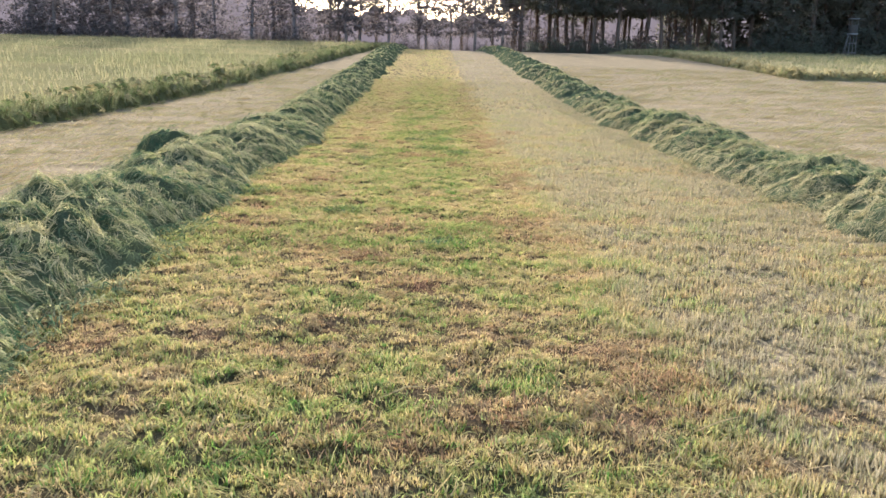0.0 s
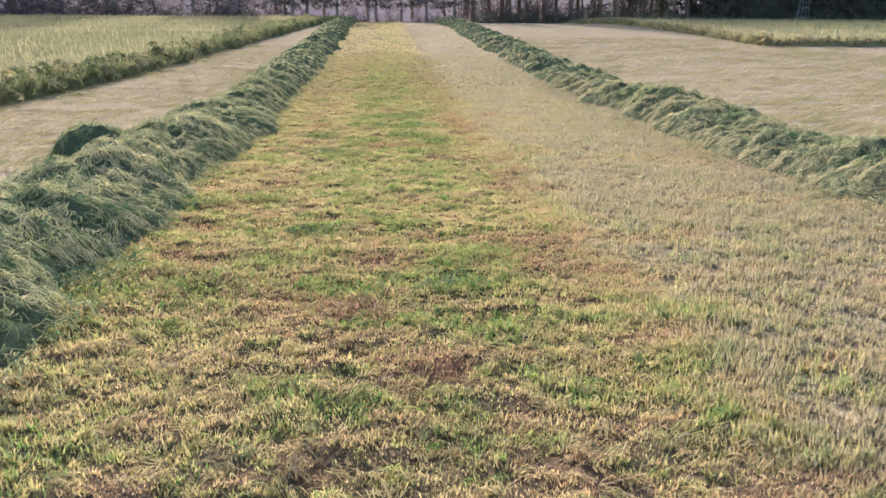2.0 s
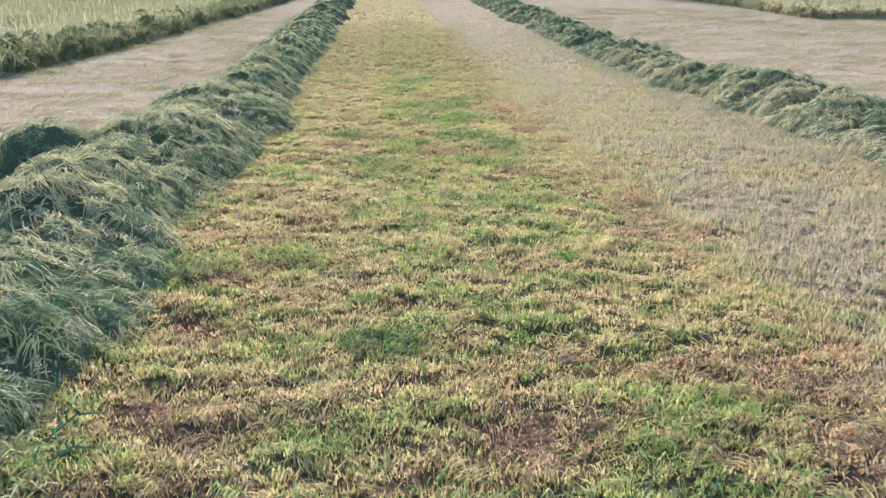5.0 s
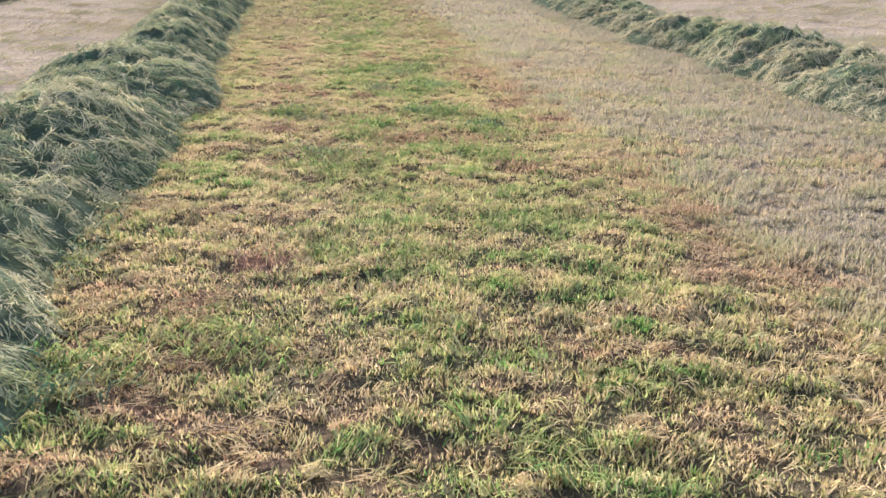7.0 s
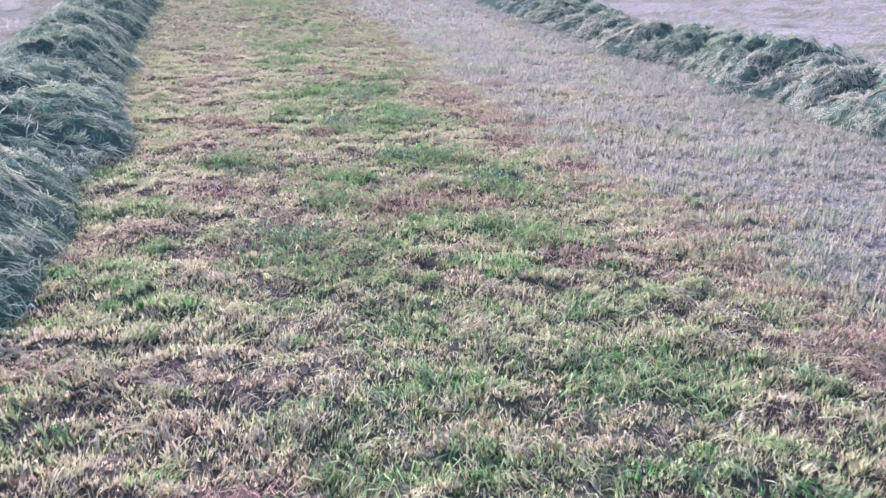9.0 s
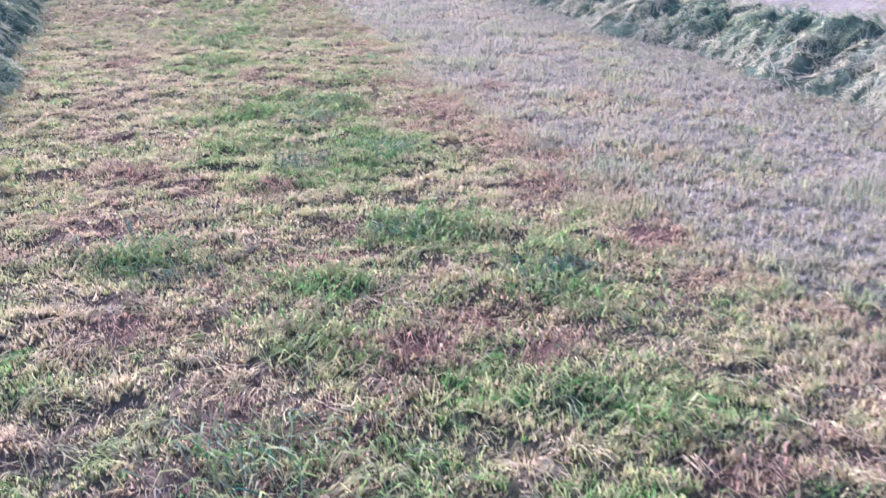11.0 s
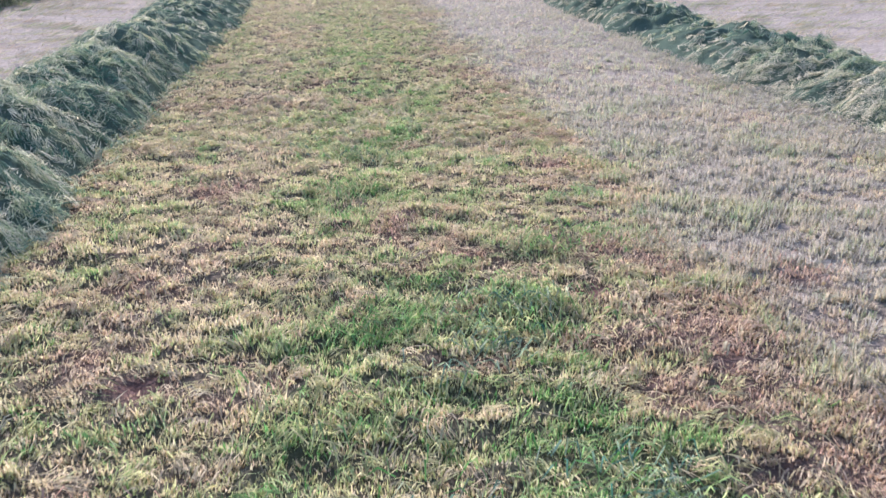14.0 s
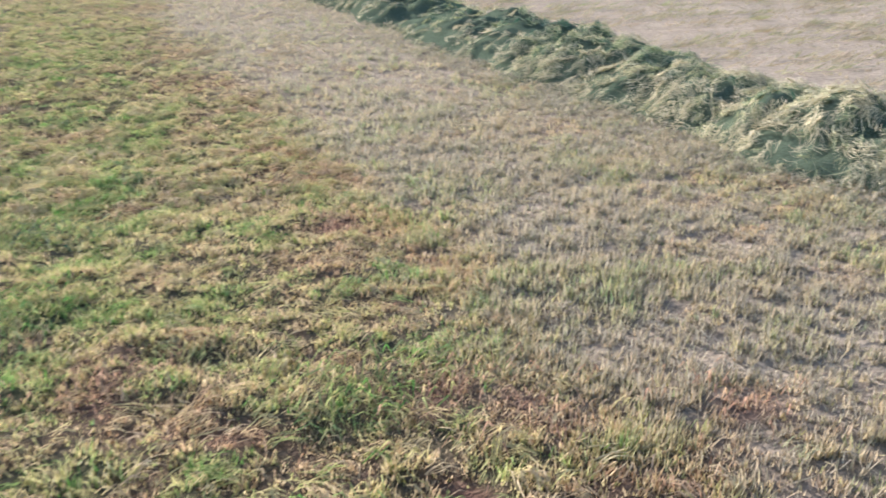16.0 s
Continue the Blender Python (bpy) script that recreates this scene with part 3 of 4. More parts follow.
def tuft_mesh(seed, count, k, width, green=0.75, mat=HAY, foot=0.0, loose=0.1, reach=1.0):
    """A tousled heap: a rounded core under strands that lie in several crossing swirls."""
    r = np.random.default_rng(seed)
    ring, turn = np.linspace(0, 1.25, 8), np.linspace(0, 2 * np.pi, 19)[:-1]
    Q, A = np.meshgrid(ring, turn)
    rim = np.ones(18)
    for d in np.linspace(0.4, 1.5, 45)[::-1]:               # where the heap thins out in each direction
        rim = np.where((rim == 1) & (dome(d * 0.5 * np.cos(turn), d * 0.36 * np.sin(turn), seed) > 0.03), d * 0.97, rim)
    Q = Q / 1.25 * np.minimum(rim, 0.85)[:, None] * 0.62
    u, v = Q * 0.5 * np.cos(A), Q * 0.36 * np.sin(A)
    z = dome(u, v, seed) * 0.62 - 0.02
    z[:, -1] -= 0.3                                         # the rim reaches down into the row
    i, j = np.meshgrid(np.arange(7), np.arange(18))
    a, b = (j * 8 + i).ravel(), (((j + 1) % 18) * 8 + i).ravel()
    tone = value_noise(u.ravel(), v.ravel(), 0.15, seed + 2)
    # core in a darker tone: shade between the strands is put into its colour
    core = (np.stack([u, v, z], 2).reshape(-1, 3), np.stack([a, a + 1, b + 1, b], 1), np.c_[np.clip(green + 0.25 + 0.3 * (tone - 0.5), 0, 1), 0.35 + 0 * tone, 0 * tone])
    locks = max(8, count // 12)
    which = r.integers(0, locks, count)
    tx, ty = r.normal(0, 0.29, locks * 8), r.normal(0, 0.22, locks * 8)
    steep = np.hypot(dome(tx + 0.02, ty, seed) - dome(tx - 0.02, ty, seed), dome(tx, ty + 0.02, seed) - dome(tx, ty - 0.02, seed)) / 0.04
    pick = np.argsort(r.random(locks * 8) / np.sqrt(0.2 + steep ** 2))[:locks]
    lx, ly = tx[pick], ty[pick]
    x, y = lx[which] + r.normal(0, 0.03, count), ly[which] + r.normal(0, 0.03, count)
    main = r.uniform(0, 6.28)
    base = (main + r.normal(0, 0.7, locks))[which] + r.normal(0, 0.2, count)
    length = reach * r.uniform(0.07, 0.19, locks)[which] * r.uniform(0.6, 1.4, count)
    curl = r.normal(0, 1.0, locks)[which] + r.normal(0, 0.3, count)
    lift = np.abs(r.normal(0, 0.022, locks))[which] + np.abs(r.normal(0, 0.005, count)) + 0.002
    fly = np.where(r.random(count) < loose, r.uniform(0.02, 0.06, count), 0)
    tone = r.normal(0, 0.34, locks)[which]
    pts, cur = [], np.c_[x, y]
    z = None
    for s in range(k):
        here = np.maximum(dome(cur[:, 0], cur[:, 1], seed), 0.0) + lift * r.uniform(0.6, 1.4, count) + fly * (s / (k - 1)) ** 2
        z = here if z is None else np.maximum(here, z - (1.3 if reach > 0.7 else 2.2) * length / (k - 1))         # no strand hangs straight down
        pts.append(np.c_[cur, z])
        a = base + 1.6 * (value_noise(cur[:, 0], cur[:, 1], 0.35, seed + 9) - 0.5) + curl * s / (k - 1)
        d = np.c_[np.cos(a), np.sin(a)]
        g = np.c_[dome(cur[:, 0] + 0.02, cur[:, 1], seed) - dome(cur[:, 0] - 0.02, cur[:, 1], seed), dome(cur[:, 0], cur[:, 1] + 0.02, seed) - dome(cur[:, 0], cur[:, 1] - 0.02, seed)] / 0.04
        rise = np.linalg.norm(g, axis=1)[:, None] + 1e-6
        d = d - np.clip(rise - 0.2, 0, 0.85) * (d * g).sum(1)[:, None] * g / rise ** 2       # on steep flanks they lie along the slope
        d /= np.linalg.norm(d, axis=1)[:, None] + 1e-3
        cur = cur + d * (length / (k - 1))[:, None]
    run = pts[-1] - pts[0]
    side = np.c_[-run[:, 1], run[:, 0], 0 * run[:, 0]] / (np.linalg.norm(run[:, :2], axis=1)[:, None] + 1e-4)
    side[:, 2] = np.clip((side[:, :2] * g).sum(1), -1.2, 1.2) + r.normal(0, 0.25, count)
    side /= np.linalg.norm(side, axis=1)[:, None]
    w = r.uniform(0.6, 1.4, count)[:, None] * width * np.linspace(1.0, 0.45, k)[None]
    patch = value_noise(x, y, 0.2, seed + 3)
    # sunlit tops painted in: strands turn paler and less green towards the top
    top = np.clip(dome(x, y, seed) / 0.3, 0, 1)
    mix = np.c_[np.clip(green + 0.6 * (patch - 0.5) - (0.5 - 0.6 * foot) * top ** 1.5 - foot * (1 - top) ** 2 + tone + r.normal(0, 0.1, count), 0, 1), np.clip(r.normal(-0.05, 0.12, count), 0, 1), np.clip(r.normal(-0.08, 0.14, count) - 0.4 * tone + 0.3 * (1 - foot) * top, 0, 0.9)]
    me = mesh_of("tuft", *joined(core, strips(np.stack(pts, 1), side, w, mix)))
    me.materials.append(mat)
    return me


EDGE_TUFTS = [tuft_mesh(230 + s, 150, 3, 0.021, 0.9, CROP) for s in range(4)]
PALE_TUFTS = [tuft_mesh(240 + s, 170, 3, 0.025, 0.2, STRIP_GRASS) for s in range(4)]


def lumps(x, y, size, seed):
    """Rounded lumps run together, 0 to 1, and two random values of the lump that is on top."""
    wx, wy = x + 0.45 * size * (value_noise(x, y, 0.6 * size, seed) - 0.5), y + 0.45 * size * (value_noise(x, y, 0.6 * size, seed + 1) - 0.5)
    u, v = wx / size + 1000, wy / size + 1000
    iu, iv = np.floor(u).astype(np.int64), np.floor(v).astype(np.int64)

    def h(p, q, n):
        k = (p * 374761393 + q * 668265263 + (seed * 7 + n) * 974634777) & 0x7FFFFFFF
        k = ((k ^ (k >> 13)) * 1274126177) & 0x7FFFFFFF
        return ((k ^ (k >> 16)) & 0xFFFF) / 65535.0
    best, one, two = np.zeros_like(u), np.zeros_like(u), np.zeros_like(u)
    for du in (-1, 0, 1):
        for dv in (-1, 0, 1):
            p, q = iu + du, iv + dv
            t, r = 1.7 * (h(p, q, 3) - 0.5), 0.65 + 0.45 * h(p, q, 4)
            a, b = u - p - 0.15 - 0.7 * h(p, q, 1), v - q - 0.15 - 0.7 * h(p, q, 2)
            a, b = a * np.cos(t) + b * np.sin(t), (b * np.cos(t) - a * np.sin(t)) * 1.4
            z = (0.5 + 0.5 * h(p, q, 5)) * np.clip(1 - (a * a + b * b) / (r * r), 0, 1) ** 0.85
            top = z > best
            best = np.where(top, z, best)
            one, two = np.where(top, h(p, q, 6), one), np.where(top, h(p, q, 7), two)
    return best, one, two


def heap_row(x_mid, half, height, seed):
    """The height of a long heap of cut grass over the field, as a function of the place."""
    def level(x, y):
        wide = half * (0.82 + 0.36 * value_noise(y, 0 * y, 0.9, seed))
        u = (x - x_mid - 0.22 * (value_noise(y, 0 * y, 1.7, seed + 1) - 0.5)) / wide
        big, small = lumps(x, y, 0.58, seed + 2)[0], lumps(x, y, 0.24, seed + 3)[0]
        swell = 0.8 + 0.4 * value_noise(y, 0 * y, 1.5, seed + 4)
        return height * np.clip(1 - np.abs(u) ** 1.9, 0, 1) ** 0.85 * swell * (0.42 + 0.52 * big + 0.2 * small + 0.16 * value_noise(x, y, 0.09, seed + 6))
    return level


def heap_dome(cx, cy, radius, height, seed):
    def level(x, y):
        d = np.hypot(x - cx, (y - cy) / 0.9) / radius
        return height * np.clip(1 - d ** 2.2, 0, 1) ** 0.75 * (0.6 + 0.5 * lumps(x, y, 0.4, seed)[0] + 0.2 * lumps(x, y, 0.2, seed + 1)[0])
    return level


def heap_chunk(level, x0, x1, y0, y1, step, count, k, width, seed, tint, cells, parent):
    """One stretch of a heap: its closed body and the strands that lie over it in locks, draped down the lumps."""
    r = np.random.default_rng(seed)
    xs, ys = np.linspace(x0, x1, int((x1 - x0) / step) + 2), np.linspace(y0, y1, int((y1 - y0) / step) + 2)
    X, Y = np.meshgrid(xs, ys)
    H = level(X, Y)
    n = len(xs)
    i = (np.arange(len(ys) - 1)[:, None] * n + np.arange(n - 1)[None]).ravel()
    q = np.stack([i, i + 1, i + n + 1, i + n], 1)
    q = q[(H.ravel()[q] > 0.012).any(1)]
    # the body's dark tone holds the shade of the gaps between strands
    body = (np.stack([X, Y, ground_z(Y) + H - 0.022], 2).reshape(-1, 3), q, np.tile((1.0, 0.45, 0.0), (X.size, 1)))
    locks = max(6, count // 11)
    lx, ly = r.uniform(x0 - 0.05, x1 + 0.05, locks * 6), r.uniform(y0, y1, locks * 6)
    rise = np.hypot(level(lx + 0.02, ly) - level(lx - 0.02, ly), level(lx, ly + 0.02) - level(lx, ly - 0.02)) / 0.04
    fits = (level(lx, ly) > 0.02 + 0.03 * r.random(locks * 6)) & (r.random(locks * 6) < np.sqrt(1 + rise ** 2) / 2.2)       # steep flanks have more surface
    pick = np.nonzero(fits)[0][:locks]
    lx, ly, locks = lx[pick], ly[pick], len(pick)
    count = locks * 11
    which = np.repeat(np.arange(locks), 11)
    _, turn, tone = lumps(lx, ly, *cells)
    way = np.where(turn < 0.5, 0, np.pi) + 2.2 * (tone - 0.5) + 2.0 * (value_noise(lx, ly, 0.3, 12) - 0.5) + r.normal(0, 0.8, locks)
    base, curl = way[which] + r.normal(0, 0.42, count), r.normal(0, 1.0, locks)[which] + r.normal(0, 0.5, count)
    length = r.uniform(0.05, 0.17, locks)[which] * r.uniform(0.6, 1.3, count)
    lift = np.abs(r.normal(0, 0.02, locks))[which] + np.abs(r.normal(0, 0.01, count))
    stray = np.where(r.random(count) < 0.22, r.uniform(0.01, 0.065, count), 0)
    across = r.normal(0, 0.02, count)
    cur = np.c_[lx[which] - np.sin(base) * across, ly[which] + np.cos(base) * across] + r.normal(0, 0.015, (count, 2))

    def slope(c):
        e = 0.02
        return np.c_[level(c[:, 0] + e, c[:, 1]) - level(c[:, 0] - e, c[:, 1]), level(c[:, 0], c[:, 1] + e) - level(c[:, 0], c[:, 1] - e)] / (2 * e)
    pts, z = [], None
    for s in range(k):
        f = s / (k - 1)
        here = level(cur[:, 0], cur[:, 1]) + lift * (1 - 0.5 * f) + stray * f * f
        z = here if z is None else np.maximum(here, z - 0.8 * length / (k - 1))         # strands bridge the creases
        pts.append(np.c_[cur, ground_z(cur[:, 1]) + z + 0.004])
        g = np.clip(slope(cur), -2, 2)
        a = base + curl * f
        d = np.c_[np.cos(a), np.sin(a)] - 0.08 * g
        d /= np.linalg.norm(d, axis=1)[:, None] + 1e-3
        cur = cur + d * (length / (k - 1) / np.sqrt(1 + (d * g).sum(1) ** 2))[:, None]
    line = np.stack(pts, 1)
    normal = np.c_[-g, np.ones(count)] + r.normal(0, 0.3, (count, 3))
    side = np.cross(line[:, -1] - line[:, 0], normal)
    side /= np.linalg.norm(side, axis=1)[:, None] + 1e-6
    wide = r.uniform(0.6, 1.4, count)[:, None] * width * np.linspace(1.0, 0.4, k)[None]
    green, dry, brown = tint(lx, tone)
    green = green + 0.3 * (turn - 0.5) + r.normal(0, 0.33, locks)
    pale = (r.random(locks) < dry)[which] * r.uniform(0.2, 0.65, count)
    mix = np.c_[np.clip(green[which] - 0.4 * pale + r.normal(0, 0.08, count), 0, 1), np.clip(brown[which] + r.normal(-0.06, 0.12, count), 0, 1), np.clip(pale + 0.35 * (stray > 0) + r.normal(-0.05, 0.08, count), 0, 0.9)]
    return part_of("tuft", mesh_of("tuft", *joined(body, strips(line, side, wide, mix))), HAY, parent)


def windrow(name, label, x_mid, half, height, y0, y1, seed, tint):
    row = thing(name, label, "windrow", (0, 0, 0), "rows of cut grass")
    level = heap_row(x_mid, half, height, seed)
    reach, y = half * 1.2 + 0.15, y0
    while y < y1:
        near, mid = 3 < y < 24, y < 40
        span = 0.7 if near else 1.4 if mid else 4.0
        step, density, k, width = (0.045, 3500, 4, 0.0064) if near else (0.07, 700, 3, 0.0105) if mid else (0.14, 190, 3, 0.022)
        heap_chunk(level, x_mid - reach, x_mid + reach, y, y + span, step, int(density * span), k, width, seed * 100 + int(y * 10) + 90, tint, (0.58, seed + 2), row)
        y += span
    return row


def left_tint(x, tone):
    return 0.44 + 0.34 * tone, 0.56 - 0.25 * tone, 0 * x


def right_tint(x, tone):
    """Fresh green heads over an apron of straw on the side of the lane."""
    head = np.clip((x - 4.45 - 0.5 * (0.6 - tone)) / 0.15, 0, 1) * np.clip((tone - 0.2) / 0.15, 0, 1)
    return 0.16 + 0.60 * head, 0.55 - 0.30 * head, 0.36 - 0.3 * head


windrow("windrow", "long heaped row of fresh dark green cut grass", -3.08, 0.90, 0.43, -8.0, 82.0, 21, left_tint)
windrow("windrow", "flatter heaped row of green and straw cut grass", 5.03, 0.96, 0.45, -8.0, 82.0, 22, right_tint)

# ---- standing grass ----


def tall_grass(n, place, height, width, seed, k=3, green=0.6, pale=0.3):
    r = np.random.default_rng(seed)
    x, y = place(r, n)
    n = len(x)
    f = fractal(x * 0.4, y, 3.2, seed)
    h = height * r.uniform(0.65, 1.15, n) * (0.7 + 0.6 * f)
    a = r.uniform(0, 2 * np.pi, n)
    lean = r.uniform(0.05, 0.55, n)
    t = np.linspace(0, 1, k)
    line = np.stack([np.c_[x + np.cos(a) * lean * h * s * s, y + np.sin(a) * lean * h * s * s, ground_z(y) + h * (s - 0.25 * lean * s * s)] for s in t], 1)
    b = r.uniform(0, np.pi, n)
    side = np.c_[np.cos(b), np.sin(b), np.zeros(n)]
    w = width * r.uniform(0.6, 1.4, n)[:, None] * np.linspace(1, 0.35, k)[None]
    mix = np.c_[np.clip(green + 1.9 * (f - 0.5) + r.normal(0, 0.2, n), 0, 1), np.clip(r.normal(0.02, 0.12, n), 0, 1), np.clip(pale * (1.6 * fractal(x, y, 6.0, seed + 8)) + r.normal(0, 0.2, n), 0, 1)]
    return strips(line, side, w, mix)


def left_edge_place(r, n):
    y = r.uniform(-8, 78, n)
    return crop_edge(y) - np.abs(r.normal(0, 0.5, n)) + 0.35 * (fractal(y, y * 0, 1.2, 4) - 0.5), y


def left_far_place(r, n):
    y = r.uniform(-8, 84, n)
    return crop_edge(y) - 0.4 - 62 * r.random(n) ** 1.5, y


def right_edge_place(r, n):
    y = r.uniform(40.5, 80, n)
    x = strip_edge(y) + np.abs(r.normal(0, 0.6, n)) + 0.5 * (fractal(y, y * 0, 1.5, 14) - 0.5)
    front = r.random(n) < 0.45                      # the near end of the strip
    x = np.where(front, r.uniform(17.8, 62, n), x)
    return x, np.where(front, 40.6 + np.abs(r.normal(0, 0.5, n)) + 0.5 * fractal(x, x * 0, 1.5, 15), y)


def right_far_place(r, n):
    y = r.uniform(41, 88, n)
    return strip_edge(y) + 0.4 + 45 * r.random(n) ** 1.4, y


def crop_bed(name, edge, sign, y0, y1, width, height, seed, parent, mat):
    """The closed lower body of the standing grass, under the loose blades."""
    us = np.concatenate([[0, 0.12, 0.3, 0.6, 1.0], np.linspace(2, width, 24)])
    ys = np.arange(y0, y1, 0.5)
    U, Y = np.meshgrid(us, ys)
    X = edge(Y) + sign * U
    Z = ground_z(Y) - 0.02 + height * np.clip(U / 0.35, 0, 1) ** 0.6 * np.clip((Y - y0) / 0.8, 0, 1) * (0.35 + 1.0 * fractal(X, Y, 1.6, seed))
    n = len(us)
    i = (np.arange(len(ys) - 1)[:, None] * n + np.arange(n - 1)[None]).ravel()
    f = fractal(X.ravel(), Y.ravel(), 2.5, seed)
    mix = np.c_[np.clip(0.5 + 0.9 * (f - 0.5), 0, 1), 0 * f + 0.1, np.clip(0.3 * fractal(X.ravel(), Y.ravel(), 6.0, seed + 8), 0, 1)]
    return part_of(name, mesh_of(name, np.stack([X, Y, Z], 2), np.stack([i, i + 1, i + n + 1, i + n], 1), mix), mat, parent)


meadow = thing("standing_grass", "uncut meadow grass, grey-green with a dark green cut edge", "tall grass", kind="stuff")
crop_bed("grass_bed", crop_edge, -1, -9, 84, 62, 0.42, 61, meadow, CROP)
part_of("blades", mesh_of("blades", *joined(tall_grass(25000, left_edge_place, 0.52, 0.016, 62, 3, 0.85, 0.08), tall_grass(62000, left_far_place, 0.55, 0.038, 63, 2, 0.25, 0.3))), CROP, meadow)
strip = thing("standing_grass", "uncut yellow-green grass strip before the wood", "tall grass", kind="stuff")
crop_bed("grass_bed", strip_edge, 1, 40.5, 88, 45, 0.32, 71, strip, STRIP_GRASS)
part_of("blades", mesh_of("blades", *joined(tall_grass(18000, right_edge_place, 0.48, 0.02, 72, 3, 0.42, 0.35), tall_grass(30000, right_far_place, 0.48, 0.046, 73, 2, 0.4, 0.5))), STRIP_GRASS, strip)



def edge_tufts(parent, edge, sign, meshes, y0, y1, size, seed, up=0.0):
    """Tousled lumps where the uncut grass hangs over its cut edge."""
    r = np.random.default_rng(seed)
    y = y0
    while y < y1:
        s = size * r.uniform(0.75, 1.3)
        ob = part_of("tuft", meshes[r.integers(len(meshes))], CROP, parent)
        px, py = (float(edge(y)) + sign * r.uniform(0.0, 0.45), y) if edge else (y, 40.6 + r.uniform(0.0, 0.6))      # without edge: along the strip's near end
        ob.matrix_local = pose(px, py, float(ground_z(py)) + up + r.uniform(0, 0.12), r.normal(0, 8), r.normal(0, 8), r.uniform(0, 360)) @ Matrix.Diagonal((s, s, s * 1.25, 1))
        y += r.uniform(0.2, 0.5) * (1 + y / 60)


edge_tufts(meadow, crop_edge, -1, EDGE_TUFTS, -8.0, 78.0, 1.0, 81)
edge_tufts(meadow, lambda v: crop_edge(v) - 0.35, -1, EDGE_TUFTS, 14.0, 60.0, 1.05, 83, 0.14)
edge_tufts(strip, strip_edge, 1, PALE_TUFTS, 41.0, 80.0, 1.0, 82)
edge_tufts(strip, None, 1, PALE_TUFTS, 17.8, 52.0, 1.0, 84)

# ---- wood ----


def tube(bm, pts, radii, n=8):
    """A tapered tube along points."""
    rings = []
    for i, p in enumerate(pts):
        d = (Vector(pts[min(i + 1, len(pts) - 1)]) - Vector(pts[max(i - 1, 0)])).normalized()
        q = d.to_track_quat("Z", "Y")
        rings.append([bm.verts.new(Vector(p) + q @ Vector((math.cos(2 * math.pi * j / n) * radii[i], math.sin(2 * math.pi * j / n) * radii[i], 0))) for j in range(n)])
    for a, b in zip(rings, rings[1:]):
        for j in range(n):
            bm.faces.new((a[j], a[(j + 1) % n], b[(j + 1) % n], b[j]))
    bm.faces.new(rings[-1])
    bm.faces.new(rings[0][::-1])


def leaf_cloud(r, centres, radii, per, size, flat=0.7):
    """Small four-cornered sprays scattered round each centre."""
    c = np.repeat(np.asarray(centres, float), per, 0)
    rad = np.repeat(np.asarray(radii, float), per)
    n = len(c)
    d = r.normal(0, 1, (n, 3))
    d /= np.linalg.norm(d, axis=1)[:, None]
    p = c + d * (rad * r.random(n) ** 0.5)[:, None] * np.array([1, 1, flat])
    along = r.normal(0, 1, (n, 3)) + d * 0.8 + np.array([0, 0, -0.25])
    along /= np.linalg.norm(along, axis=1)[:, None]
    side = np.cross(along, r.normal(0, 1, (n, 3)))
    side /= np.linalg.norm(side, axis=1)[:, None] + 1e-6
    s = size * r.uniform(0.6, 1.5, n)
    line = np.stack([p, p + along * s[:, None]], 1)
    tone = np.repeat(r.random(len(centres)), per)
    mix = np.c_[np.clip(tone + r.normal(0, 0.2, n), 0, 1), np.clip(r.normal(0.05, 0.15, n), 0, 1), np.clip(r.normal(0.1, 0.2, n), 0, 1)]
    return strips(line, side, s[:, None] * np.array([[0.6, 0.2]]), mix)


def conifer(name, label, seed, height, bare, spread, whorls, per, size, droop, needles=NEEDLES, bark=BARK):
    """A trunk with limbs in whorls and a crown of sprays along the limbs."""
    r = np.random.default_rng(seed)
    tree = thing(name, label, "tree", group="trees of the wood")
    pts = [(0.06 * height * 0.1 * math.sin(i * 1.3 + seed), 0.05 * math.cos(i * 1.7 + seed), height * i / 8 - 0.3 * (i == 0)) for i in range(9)]
    bm = bmesh.new()
    tube(bm, pts, [0.02 * height * (1 - 0.9 * i / 8) ** 0.8 * 0.62 + 0.02 for i in range(9)])
    part("trunk", bm, bark, tree)
    bm = bmesh.new()
    centres, radii = [], []
    for w in range(whorls):
        f = w / (whorls - 1)
        z = height * (bare + (0.99 - bare) * f)
        reach = spread * (1 - f) ** 0.7 * (0.55 + 0.45 * min(1, f * 5 + 0.4)) + 0.3
        for j in range(5):
            a = 2 * math.pi * (j / 5 + r.uniform(-0.08, 0.08)) + w * 1.1
            L = reach * r.uniform(0.65, 1.15)
            tip = (math.cos(a) * L, math.sin(a) * L, z - droop * L + 0.1 * L * r.normal())
            tube(bm, [(0, 0, z), (tip[0] * 0.5, tip[1] * 0.5, (z + tip[2]) / 2 + 0.08 * L), tip], [0.05, 0.035, 0.012], 4)
            for s in (0.45, 0.75, 1.0):
                centres.append((tip[0] * s, tip[1] * s, z + (tip[2] - z) * s))
                radii.append(0.32 * (0.5 + reach / spread) * r.uniform(0.7, 1.3) * spread / 2.6)
    tagged(part("limb", bm, bark, tree), kind="stuff")
    me = mesh_of("crown", *leaf_cloud(r, centres, radii, per, size))
    part_of("crown", me, needles, tree)
    return tree


